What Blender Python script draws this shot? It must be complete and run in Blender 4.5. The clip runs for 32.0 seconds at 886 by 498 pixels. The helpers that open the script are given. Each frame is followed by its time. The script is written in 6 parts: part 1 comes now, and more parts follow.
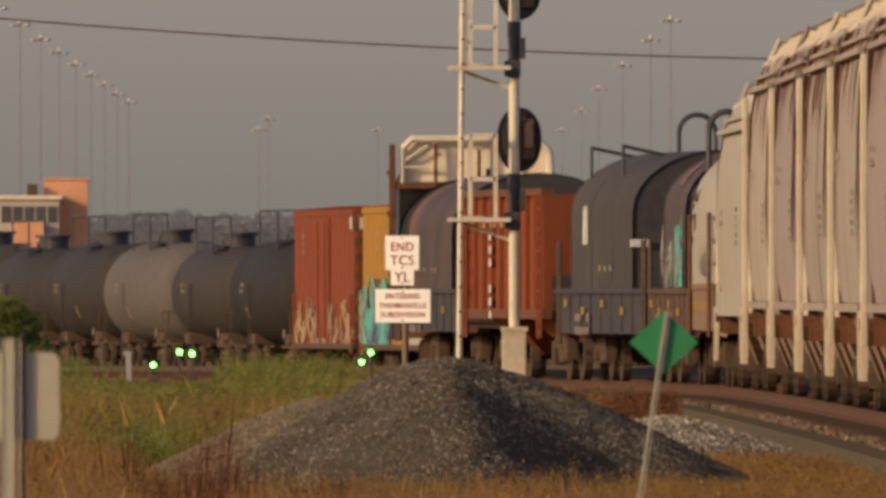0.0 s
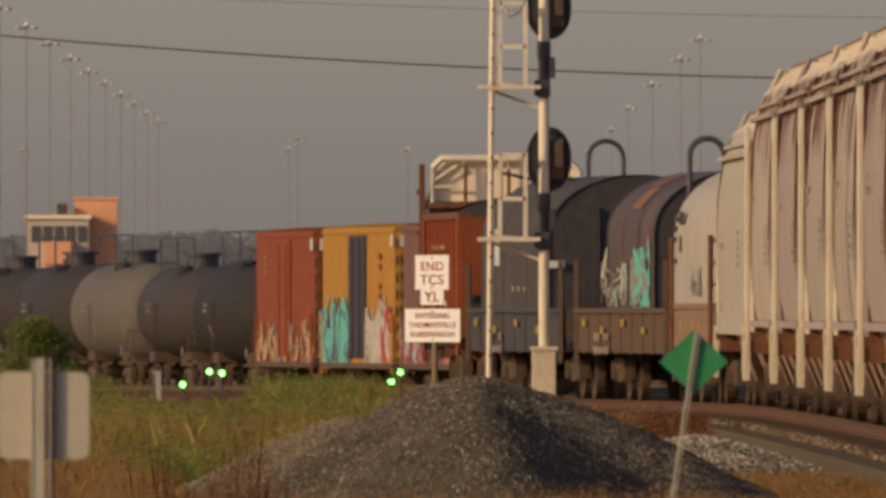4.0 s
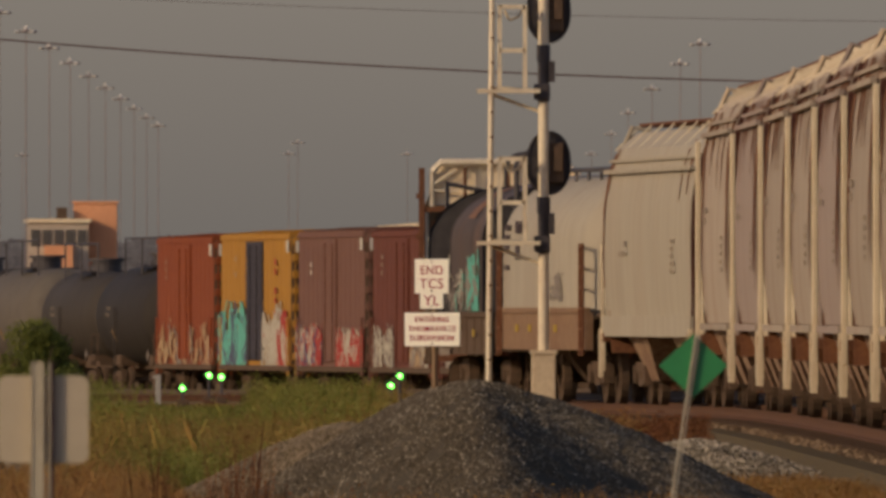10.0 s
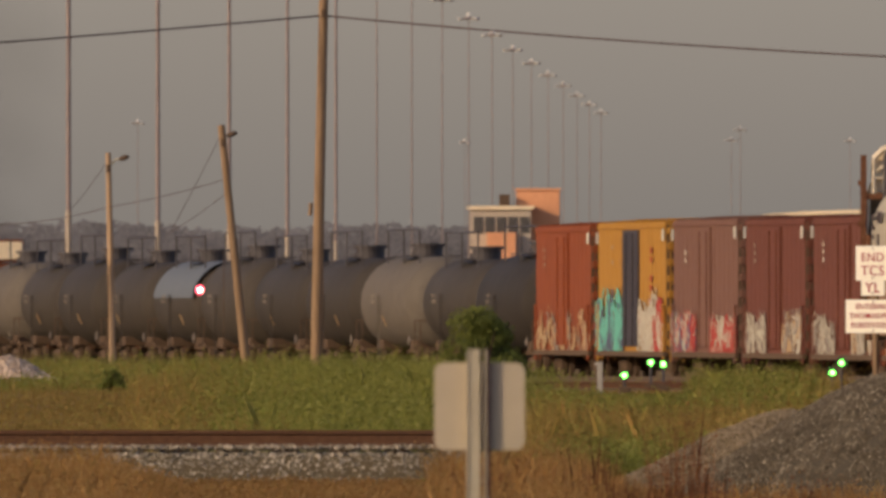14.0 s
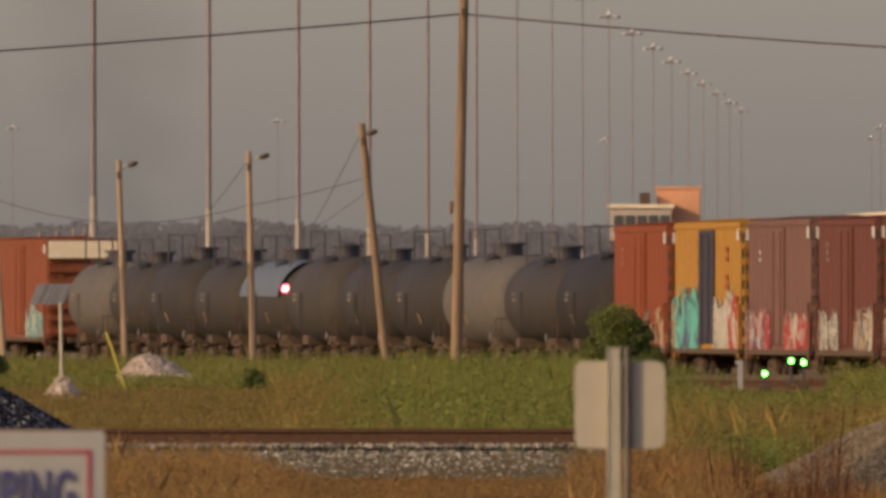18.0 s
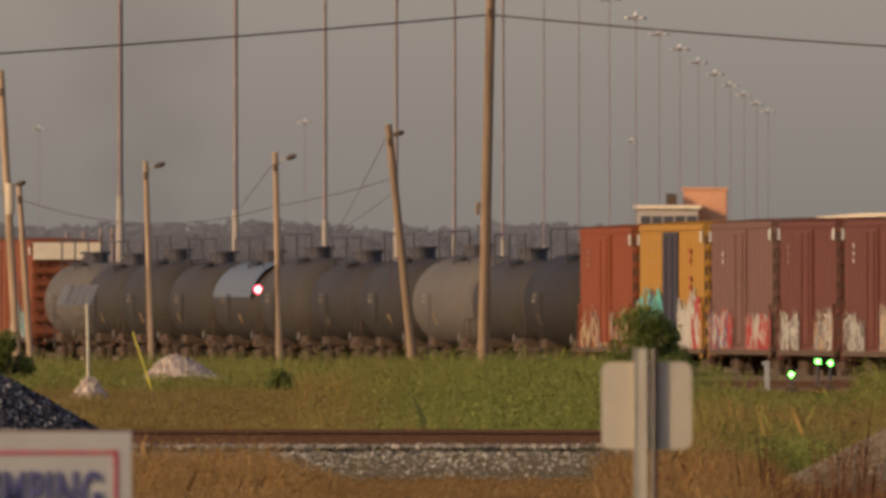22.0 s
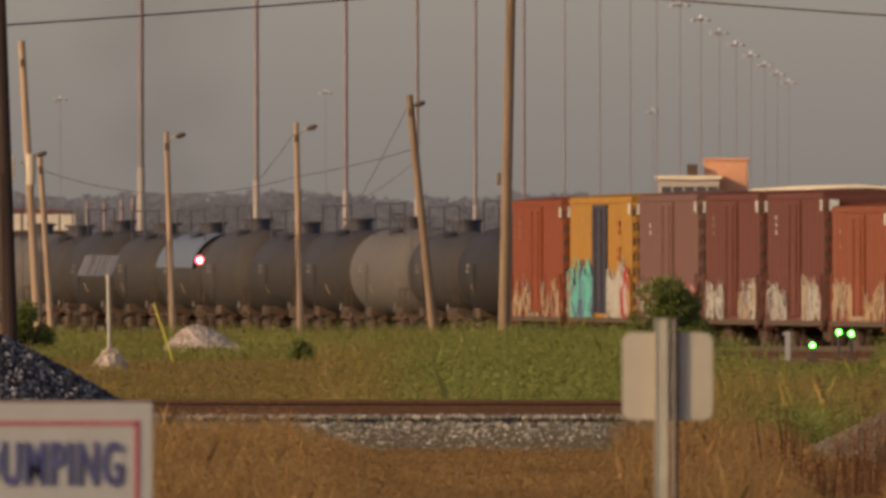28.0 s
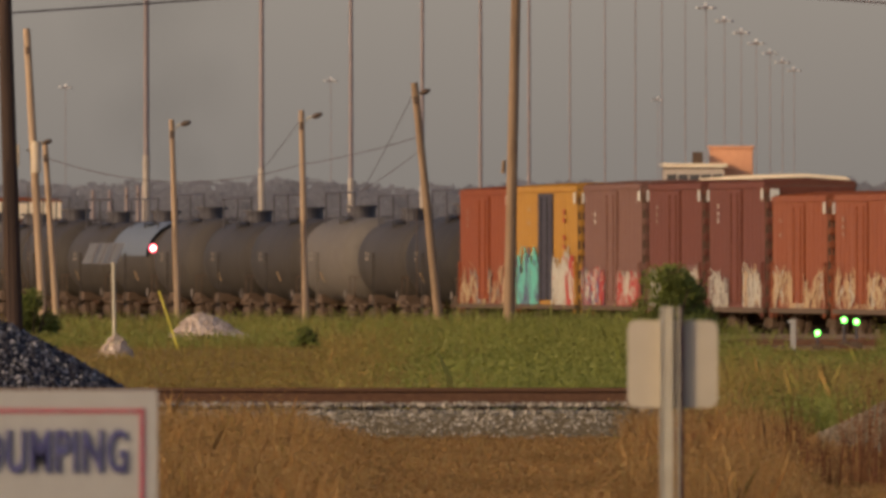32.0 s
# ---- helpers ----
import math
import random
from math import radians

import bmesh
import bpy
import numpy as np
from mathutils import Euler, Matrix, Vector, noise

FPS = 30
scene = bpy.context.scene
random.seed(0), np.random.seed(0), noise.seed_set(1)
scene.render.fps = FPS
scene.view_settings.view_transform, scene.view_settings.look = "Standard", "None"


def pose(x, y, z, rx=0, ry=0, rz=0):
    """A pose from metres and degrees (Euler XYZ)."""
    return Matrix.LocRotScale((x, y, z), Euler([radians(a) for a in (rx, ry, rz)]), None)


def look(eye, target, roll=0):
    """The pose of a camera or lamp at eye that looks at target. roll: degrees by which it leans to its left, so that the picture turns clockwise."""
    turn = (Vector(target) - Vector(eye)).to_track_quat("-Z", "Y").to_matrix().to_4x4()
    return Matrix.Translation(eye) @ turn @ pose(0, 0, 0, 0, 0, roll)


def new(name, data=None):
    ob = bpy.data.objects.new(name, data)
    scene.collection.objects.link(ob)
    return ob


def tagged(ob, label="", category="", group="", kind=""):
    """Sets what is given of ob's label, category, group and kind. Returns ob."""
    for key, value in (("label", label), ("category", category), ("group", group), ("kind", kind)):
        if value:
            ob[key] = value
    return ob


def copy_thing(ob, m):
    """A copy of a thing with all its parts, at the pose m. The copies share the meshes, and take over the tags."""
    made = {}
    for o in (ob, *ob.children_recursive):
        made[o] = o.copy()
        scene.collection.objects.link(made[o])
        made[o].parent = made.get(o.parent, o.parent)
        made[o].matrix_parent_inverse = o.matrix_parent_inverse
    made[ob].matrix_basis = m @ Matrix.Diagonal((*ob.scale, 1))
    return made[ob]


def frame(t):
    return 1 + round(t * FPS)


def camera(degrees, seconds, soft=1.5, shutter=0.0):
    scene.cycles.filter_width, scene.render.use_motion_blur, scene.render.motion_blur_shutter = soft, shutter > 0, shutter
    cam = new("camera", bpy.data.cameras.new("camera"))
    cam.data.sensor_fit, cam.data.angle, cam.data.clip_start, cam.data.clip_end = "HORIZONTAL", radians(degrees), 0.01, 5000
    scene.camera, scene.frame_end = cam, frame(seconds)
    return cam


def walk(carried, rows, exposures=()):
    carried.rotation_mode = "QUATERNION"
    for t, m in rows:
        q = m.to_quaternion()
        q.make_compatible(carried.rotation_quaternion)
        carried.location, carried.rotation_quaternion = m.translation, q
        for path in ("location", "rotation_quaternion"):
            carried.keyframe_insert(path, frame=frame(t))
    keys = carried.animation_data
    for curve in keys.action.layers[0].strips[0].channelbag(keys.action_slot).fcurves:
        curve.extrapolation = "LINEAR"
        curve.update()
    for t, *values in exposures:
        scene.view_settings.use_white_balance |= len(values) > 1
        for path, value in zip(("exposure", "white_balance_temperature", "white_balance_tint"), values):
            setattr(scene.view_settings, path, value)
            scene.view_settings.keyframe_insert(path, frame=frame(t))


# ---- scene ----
# Camera on a tripod beside the line: seconds, turn to the right and tilt up, in degrees.
LENS = 1.9
EYE_Z = 1.5
VIEW = [
    (0.0, 0.0692, 0.0876), (0.5, 0.0413, 0.0932), (1.0, 0.0246, 0.0894), (1.5, 0.0246, 0.0988),
    (2.0, 0.0228, 0.0932), (2.5, 0.0098, 0.0746), (3.0, -0.0013, 0.0802), (3.5, 0.0042, 0.1080),
    (5.5, 0.0061, 0.1452), (6.0, -0.0033, 0.1154), (6.5, -0.0274, 0.0894), (7.0, -0.0366, 0.1006),
    (7.5, -0.0385, 0.0968), (8.0, -0.0348, 0.1117), (8.5, -0.0218, 0.1285), (9.0, -0.0013, 0.1285),
    (9.5, 0.0154, 0.1247), (10.0, 0.0061, 0.1377), (10.5, -0.0348, 0.1247), (11.0, -0.1386, 0.1173),
    (11.5, -0.5449, 0.1285), (12.0, -0.7377, 0.1173), (12.5, -0.9938, 0.0542), (13.0, -0.9826, 0.0301),
    (13.5, -0.9418, 0.0691), (14.0, -0.9437, 0.1099), (14.5, -0.9307, 0.0950), (16.5, -1.3670, -0.0160),
    (17.0, -1.2761, 0.0452), (17.5, -1.2593, 0.1046), (18.0, -1.2446, 0.1064), (18.5, -1.2723, 0.0934),
    (19.0, -1.2761, 0.0897), (19.5, -1.2909, 0.0823), (20.0, -1.3205, 0.0693), (20.5, -1.3355, 0.0879),
    (21.0, -1.3225, 0.1231), (21.5, -1.3039, 0.1323), (22.0, -1.3020, 0.1082), (22.5, -1.3039, 0.1008),
    (23.0, -1.3169, 0.0823), (23.5, -1.3447, 0.0582), (24.0, -1.3540, 0.0637), (24.5, -1.3391, 0.0619),
    (25.0, -1.3335, 0.0656), (25.5, -1.3299, 0.0600), (27.5, -1.3559, 0.0282), (28.0, -1.3467, 0.0450),
    (28.5, -1.3356, 0.0486), (29.0, -1.3374, 0.0394), (29.5, -1.3541, 0.0208), (30.0, -1.3690, 0.0208),
    (30.5, -1.3820, 0.0133), (31.0, -1.3912, 0.0097), (31.5, -1.3820, 0.0208), (32.0, -1.3579, 0.0189),
]
cam = camera(LENS, 32.0, soft=3.5)
cam.data.dof.use_dof = True  # focused on the curve, so that the near boards are soft
cam.data.dof.focus_distance, cam.data.dof.aperture_fstop = 350.0, 44.0


def sway(t):
    k = min(1.0, max(0.0, (t - 11.0) / 1.0))
    return 0.022 * k


walk(cam, [(t, pose(sway(t), 0, EYE_Z, 90 + tilt, 0, -turn)) for t, turn, tilt in VIEW], exposures=[(0.0, -0.07, 6900, 24), (3.0, -0.14, 6900, 24), (6.0, -0.25, 6900, 24), (9.0, -0.4, 6900, 24), (10.0, -0.54, 6900, 24), (11.0, -0.53, 6900, 24), (12.0, -0.4, 6900, 24), (13.0, -0.05, 6900, 24), (32.0, 0.0, 6900, 24)])

# ---- light: low hazy sun from behind and the left ----
SUN_EL, SUN_AZ = 20.0, 241.0  # degrees; azimuth clockwise from +y
world = bpy.data.worlds.new("world")
scene.world = world
world.use_nodes = True
wn, wl = world.node_tree.nodes, world.node_tree.links
wn.clear()
w_out = wn.new("ShaderNodeOutputWorld")
w_bg = wn.new("ShaderNodeBackground")
w_sky = wn.new("ShaderNodeTexSky")
w_sky.sky_type = "NISHITA"
w_sky.sun_disc = False
w_sky.sun_elevation = radians(SUN_EL)
w_sky.sun_rotation = radians(SUN_AZ)
w_sky.air_density, w_sky.dust_density, w_sky.ozone_density = 1.0, 1.4, 1.5
w_bg.inputs["Strength"].default_value = 0.13
w_haze = wn.new("ShaderNodeMix")  # the even tint of a humid, dusty sky
w_haze.data_type, w_haze.blend_type = "RGBA", "MULTIPLY"
w_haze.inputs["Factor"].default_value = 1.0
w_haze.inputs["B"].default_value = (0.97, 0.985, 1.14, 1)
wl.new(w_sky.outputs[0], w_haze.inputs["A"])
wl.new(w_haze.outputs["Result"], w_bg.inputs["Color"])
wl.new(w_bg.outputs[0], w_out.inputs["Surface"])

sun = new("sun", bpy.data.lights.new("sun", "SUN"))
sun.data.energy, sun.data.angle, sun.data.color = 2.95, radians(2.5), (1.0, 0.83, 0.56)
_az, _el = radians(SUN_AZ), radians(SUN_EL)
_to = Vector((math.sin(_az) * math.cos(_el), math.cos(_az) * math.cos(_el), math.sin(_el)))
sun.matrix_world = look(_to * 50, (0, 0, 0))


# ---- materials ----
def less_blue(c):
    """A colour with some blue taken out, to offset the sky light's blue cast."""
    return (c[0], c[1], c[2] * 0.87)


def mat(name, c1, c2=None, rough=0.7, metal=0.0, scale=2.0, stain=None, amount=0.35, stretch=(1, 1, 1), bump=0.2, emit=0.0, vary=0.0):
    """A painted or natural surface: two tones at a fine scale, stains at a coarse one, a little relief."""
    m = bpy.data.materials.new(name)
    m.use_nodes = True
    n, l = m.node_tree.nodes, m.node_tree.links
    b = n["Principled BSDF"]
    c2 = c2 or tuple(v * 0.7 for v in c1)
    c1, c2, stain = (less_blue(c) if c else None for c in (c1, c2, stain))
    co = n.new("ShaderNodeTexCoord")
    mp = n.new("ShaderNodeMapping")
    mp.inputs["Scale"].default_value = stretch
    l.new(co.outputs["Object"], mp.inputs["Vector"])
    fine = n.new("ShaderNodeTexNoise")
    fine.inputs["Scale"].default_value, fine.inputs["Detail"].default_value = scale * 4, 6
    coarse = n.new("ShaderNodeTexNoise")
    coarse.inputs["Scale"].default_value, coarse.inputs["Detail"].default_value = scale * 0.6, 4
    l.new(mp.outputs[0], fine.inputs["Vector"])
    l.new(mp.outputs[0], coarse.inputs["Vector"])
    r1 = n.new("ShaderNodeMapRange")
    r1.inputs[1].default_value, r1.inputs[2].default_value = 0.35, 0.7
    l.new(fine.outputs["Fac"], r1.inputs[0])
    mix = n.new("ShaderNodeMix")
    mix.data_type = "RGBA"
    mix.inputs["A"].default_value, mix.inputs["B"].default_value = (*c1, 1), (*c2, 1)
    l.new(r1.outputs[0], mix.inputs["Factor"])
    last = mix.outputs["Result"]
    if stain:
        r2 = n.new("ShaderNodeMapRange")
        r2.inputs[1].default_value, r2.inputs[2].default_value, r2.inputs[4].default_value = 0.45, 0.75, amount
        l.new(coarse.outputs["Fac"], r2.inputs[0])
        mx = n.new("ShaderNodeMix")
        mx.data_type = "RGBA"
        mx.inputs["B"].default_value = (*stain, 1)
        l.new(last, mx.inputs["A"])
        l.new(r2.outputs[0], mx.inputs["Factor"])
        last = mx.outputs["Result"]
    if vary:
        oi = n.new("ShaderNodeObjectInfo")
        rv = n.new("ShaderNodeMapRange")
        rv.inputs[3].default_value, rv.inputs[4].default_value = 1 - vary, 1 + vary
        l.new(oi.outputs["Random"], rv.inputs[0])
        hs = n.new("ShaderNodeHueSaturation")
        l.new(rv.outputs[0], hs.inputs["Value"])
        l.new(last, hs.inputs["Color"])
        last = hs.outputs["Color"]
    l.new(last, b.inputs["Base Color"])
    b.inputs["Roughness"].default_value, b.inputs["Metallic"].default_value = rough, metal
    b.inputs["Specular IOR Level"].default_value = 0.05 if rough > 0.85 else 0.15 if rough >= 0.65 else 0.4  # dust kills the sheen
    if bump:
        bp = n.new("ShaderNodeBump")
        bp.inputs["Strength"].default_value, bp.inputs["Distance"].default_value = bump, 0.02
        l.new(fine.outputs["Fac"], bp.inputs["Height"])
        l.new(bp.outputs[0], b.inputs["Normal"])
    if emit:
        b.inputs["Emission Color"].default_value, b.inputs["Emission Strength"].default_value = (*c1, 1), emit
    return m


def island_mat(name, colours, rough=0.9, trans=0.0):
    """A natural stuff whose pieces differ in tone, piece by piece."""
    m = bpy.data.materials.new(name)
    m.use_nodes = True
    n, l = m.node_tree.nodes, m.node_tree.links
    b = n["Principled BSDF"]
    g = n.new("ShaderNodeNewGeometry")
    ramp = n.new("ShaderNodeValToRGB")
    while len(ramp.color_ramp.elements) < len(colours):
        ramp.color_ramp.elements.new(0.5)
    for i, (e, c) in enumerate(zip(ramp.color_ramp.elements, colours)):
        e.position, e.color = i / (len(colours) - 1), (*c, 1)
    l.new(g.outputs["Random Per Island"], ramp.inputs[0])
    co = n.new("ShaderNodeTexCoord")
    big = n.new("ShaderNodeTexNoise")
    big.inputs["Scale"].default_value, big.inputs["Detail"].default_value = 0.35, 3
    l.new(co.outputs["Object"], big.inputs["Vector"])
    rv = n.new("ShaderNodeMapRange")
    rv.inputs[1].default_value, rv.inputs[2].default_value, rv.inputs[3].default_value, rv.inputs[4].default_value = 0.3, 0.7, 0.7, 1.3
    l.new(big.outputs["Fac"], rv.inputs[0])
    hs = n.new("ShaderNodeHueSaturation")
    l.new(rv.outputs[0], hs.inputs["Value"])
    l.new(ramp.outputs[0], hs.inputs["Color"])
    l.new(hs.outputs[0], b.inputs["Base Color"])
    b.inputs["Roughness"].default_value = rough
    b.inputs["Specular IOR Level"].default_value = 0.03
    if trans:
        tl, mx = n.new("ShaderNodeBsdfTranslucent"), n.new("ShaderNodeMixShader")
        mx.inputs[0].default_value = trans
        l.new(hs.outputs[0], tl.inputs["Color"])
        l.new(b.outputs[0], mx.inputs[1])
        l.new(tl.outputs[0], mx.inputs[2])
        l.new(mx.outputs[0], n["Material Output"].inputs["Surface"])
    return m


RUST = (0.16, 0.07, 0.035)
M_BOX_RED = mat("red_oxide_paint", (0.225, 0.058, 0.02), (0.19, 0.047, 0.017), stain=(0.2, 0.05, 0.03), scale=0.7, stretch=(1, 1, 0.25))
M_BOX_BROWN = mat("brown_oxide_paint", (0.138, 0.046, 0.029), (0.117, 0.038, 0.025), stain=(0.11, 0.05, 0.03), scale=0.7, stretch=(1, 1, 0.25))
M_BOX_PINK = mat("faded_mauve_brown_paint", (0.168, 0.084, 0.061), (0.143, 0.069, 0.051), stain=(0.13, 0.065, 0.055), scale=0.7, stretch=(1, 1, 0.25))
M_BOX_ORANGE = mat("faded_orange_red_paint", (0.225, 0.065, 0.026), (0.185, 0.052, 0.022), stain=(0.25, 0.105, 0.06), scale=0.7, stretch=(1, 1, 0.25))
M_BOX_YEL = mat("yellow_boxcar_paint", (0.365, 0.18, 0.03), (0.315, 0.15, 0.026), stain=(0.33, 0.16, 0.04), scale=0.7, stretch=(1, 1, 0.25))
M_DOOR_DK = mat("dark_blue_door_paint", (0.05, 0.045, 0.055), stain=(0.08, 0.06, 0.06), scale=1.0)
M_WHITE_TOP = mat("cream_white_paint", (0.84, 0.7, 0.5), (0.78, 0.63, 0.45), stain=(0.6, 0.42, 0.28), scale=0.8)
M_HOP = mat("weathered_white_hopper_paint", (0.37, 0.305, 0.24), (0.285, 0.23, 0.185), stain=(0.26, 0.165, 0.12), scale=0.9, amount=0.65, stretch=(1, 1, 0.2), vary=0.12)
M_HOP_GR = mat("light_grey_hopper_paint", (0.36, 0.315, 0.25), (0.31, 0.27, 0.215), stain=(0.3, 0.22, 0.16), scale=0.8, stretch=(1, 1, 0.2))
M_HOP_END = mat("cream_end_post_paint", (0.7, 0.6, 0.44), (0.62, 0.51, 0.36), stain=(0.38, 0.24, 0.15), scale=1.5, amount=0.5)
M_RUSTY = mat("rusted_steel", RUST, (0.11, 0.045, 0.025), stain=(0.2, 0.09, 0.05), scale=3, rough=0.85)
M_COIL = mat("dark_grey_coil_hood", (0.068, 0.058, 0.051), (0.056, 0.048, 0.043), stain=(0.15, 0.12, 0.11), scale=0.8, stretch=(1, 1, 0.3), rough=0.85)
# darker than the hoods: shade on the coil car ends is painted in
M_COIL_DK = mat("shade_dark_coil_end", (0.066, 0.058, 0.056), stain=(0.06, 0.05, 0.05), scale=1.0)
M_COIL_BR = mat("brown_grey_coil_hood", (0.085, 0.062, 0.053), (0.07, 0.05, 0.043), stain=(0.24, 0.11, 0.05), scale=0.6, amount=0.6)
M_TANK = mat("black_tank_paint", (0.05, 0.041, 0.033), (0.038, 0.031, 0.025), stain=(0.085, 0.07, 0.058), scale=0.6, rough=0.72, stretch=(1, 1, 0.3), vary=0.3)
M_TANK_LT = mat("faded_grey_tank_paint", (0.12, 0.103, 0.087), (0.1, 0.084, 0.071), stain=(0.15, 0.125, 0.1), scale=0.6, rough=0.8)
M_TANK_BLUE = mat("pale_blue_tank_paint", (0.12, 0.135, 0.16), (0.10, 0.115, 0.14), scale=0.8, rough=0.75)
M_UNDER = mat("grime_and_recess_dark", (0.09, 0.063, 0.046), (0.125, 0.08, 0.056), scale=3, rough=0.9)
M_BLACK = mat("black_paint", (0.06, 0.05, 0.05), scale=2, rough=0.6)
M_WHITE = mat("white_sign_paint", (0.82, 0.8, 0.72), (0.78, 0.75, 0.68), scale=3, bump=0.02, stain=(0.7, 0.62, 0.5), amount=0.2)
M_MARK = mat("white_stencil_paint", (0.7, 0.68, 0.6), scale=4, bump=0.0)
M_MARK_DK = mat("dark_stencil_paint", (0.07, 0.05, 0.05), scale=4, bump=0.0)
M_RED_INK = mat("dark_red_lettering", (0.4, 0.03, 0.05), scale=4, bump=0.0)
M_BLUE_INK = mat("faded_navy_lettering", (0.08, 0.08, 0.19), scale=4, bump=0.0)
M_SIGN_RED = mat("red_border_paint", (0.45, 0.06, 0.09), scale=4, bump=0.0)
M_ALU = mat("bare_aluminium_sign_back", (0.44, 0.375, 0.28), (0.41, 0.35, 0.26), scale=3, rough=0.6, stain=(0.5, 0.4, 0.32), bump=0.02)
M_GALV = mat("galvanised_steel", (0.47, 0.42, 0.32), (0.41, 0.36, 0.27), scale=5, rough=0.6, metal=0.2, stain=(0.35, 0.26, 0.18), amount=0.3)
M_MAST = mat("aluminium_mast_paint", (0.72, 0.62, 0.46), (0.64, 0.54, 0.4), scale=3, rough=0.5, stain=(0.4, 0.24, 0.14), amount=0.25)
M_CONC = mat("pale_concrete", (0.6, 0.49, 0.35), (0.52, 0.41, 0.29), scale=4, stain=(0.4, 0.28, 0.2))
M_GREEN = mat("green_sign_face", (0.02, 0.22, 0.075), (0.02, 0.19, 0.065), scale=2, rough=0.45, bump=0.02)
M_TEAL = mat("teal_spray_paint", (0.12, 0.42, 0.34), (0.08, 0.3, 0.25), scale=1.5, bump=0.0)
M_SPRAY_W = mat("pale_spray_paint", (0.46, 0.42, 0.35), (0.3, 0.25, 0.2), scale=1.5, bump=0.0)
M_SPRAY_R = mat("red_spray_paint", (0.38, 0.05, 0.035), scale=1.5, bump=0.0)
M_SPRAY_Y = mat("worn_tan_spray_paint", (0.42, 0.3, 0.17), (0.35, 0.2, 0.11), scale=1.5, bump=0.0)
M_SPRAY_B = mat("blue_spray_paint", (0.09, 0.09, 0.15), scale=1.5, bump=0.0)
M_SPRAY_GR = mat("grey_spray_paint", (0.24, 0.2, 0.17), (0.18, 0.15, 0.13), scale=1.5, bump=0.0)
M_HOP_PK = mat("pinkish_white_hopper_paint", (0.31, 0.243, 0.205), (0.265, 0.207, 0.178), stain=(0.26, 0.175, 0.15), scale=0.9, amount=0.65, stretch=(1, 1, 0.2))
# sign white lowered: the notice board's shade is put into this colour
M_DIM_WHITE = mat("dimmed_sign_white", (0.35, 0.335, 0.315), (0.325, 0.31, 0.29), scale=3, bump=0.02, stain=(0.4, 0.35, 0.3), amount=0.3)
M_MARK_MID = mat("faded_brown_stencil_paint", (0.32, 0.26, 0.205), scale=4, bump=0.0)
# red fringe of the tank's sun glint, made to glow
M_GLINT_RED = mat("glint_halo_glow", (1.0, 0.1, 0.2), scale=1, bump=0, emit=2.5)
M_WOOD = mat("weathered_pole_wood", (0.27, 0.18, 0.115), (0.2, 0.13, 0.08), scale=2, stretch=(1, 1, 0.1), stain=(0.35, 0.22, 0.13), rough=0.9)
M_WOOD_LT = mat("sunlit_bleached_pole_wood", (0.42, 0.29, 0.19), (0.33, 0.22, 0.14), scale=2, stretch=(1, 1, 0.1), rough=0.9)
M_WOOD_DK = mat("creosoted_pole_wood", (0.07, 0.045, 0.035), (0.05, 0.035, 0.028), scale=2, stretch=(1, 1, 0.1), rough=0.9)
# mast steel lightened towards the sky, so haze sits in its colour
M_POLE = mat("haze_grey_mast_steel", (0.25, 0.19, 0.175), (0.21, 0.16, 0.15), scale=0.3, rough=0.6)
M_WIRE = mat("cable_black", (0.09, 0.06, 0.062), scale=2, bump=0)
M_RAIL = mat("rusty_rail_steel", (0.12, 0.06, 0.033), (0.09, 0.043, 0.025), scale=4, rough=0.75)
M_RAILTOP = mat("worn_rail_head", (0.25, 0.17, 0.13), scale=4, rough=0.45, metal=0.5)
M_TIE = mat("old_oak_tie", (0.1, 0.065, 0.045), (0.07, 0.045, 0.033), scale=3, rough=0.95)
M_ORANGE_B = mat("orange_render_wall", (0.75, 0.36, 0.2), (0.7, 0.33, 0.18), scale=0.5, stain=(0.5, 0.2, 0.1))
M_ROOF_W = mat("pale_tower_cladding", (0.5, 0.42, 0.34), (0.44, 0.36, 0.3), scale=0.5)
M_GLASS = mat("tinted_window_glass", (0.09, 0.085, 0.085), scale=1, rough=0.1, bump=0)
M_PANEL = mat("solar_cell_face", (0.23, 0.215, 0.2), (0.2, 0.185, 0.17), scale=3, rough=0.35)
M_YPOLE = mat("yellow_guy_guard", (0.6, 0.5, 0.05), scale=3, rough=0.5)
M_LAMP_G = mat("green_signal_lens", (0.1, 1.0, 0.12), scale=1, bump=0, emit=12.0)
# core of the tank's sun glint, made to glow
M_GLINT_W = mat("glint_glow", (1.0, 0.72, 0.55), scale=1, bump=0, emit=8.0)
M_GLOBE = mat("lamp_glass", (0.75, 0.7, 0.62), scale=1, rough=0.3, bump=0)
M_GROUND = mat("dry_soil", (0.24, 0.135, 0.06), (0.18, 0.1, 0.045), scale=0.4, stain=(0.13, 0.13, 0.04), amount=0.6, rough=0.95)
M_BALLAST_BED = mat("ballast_bed", (0.135, 0.102, 0.06), (0.085, 0.064, 0.038), scale=6, rough=0.95)
M_STONE = island_mat("ballast_stones", [(0.11, 0.093, 0.062), (0.21, 0.178, 0.12), (0.29, 0.247, 0.17), (0.45, 0.39, 0.28)])
M_GRAVEL = island_mat("dark_gravel", [(0.085, 0.068, 0.043), (0.1, 0.081, 0.052), (0.115, 0.093, 0.06), (0.13, 0.105, 0.068), (0.15, 0.122, 0.08), (0.18, 0.147, 0.097), (0.42, 0.36, 0.25)])
M_COALY = island_mat("black_gravel", [(0.02, 0.018, 0.02), (0.05, 0.045, 0.045), (0.09, 0.085, 0.08), (0.3, 0.28, 0.25)])
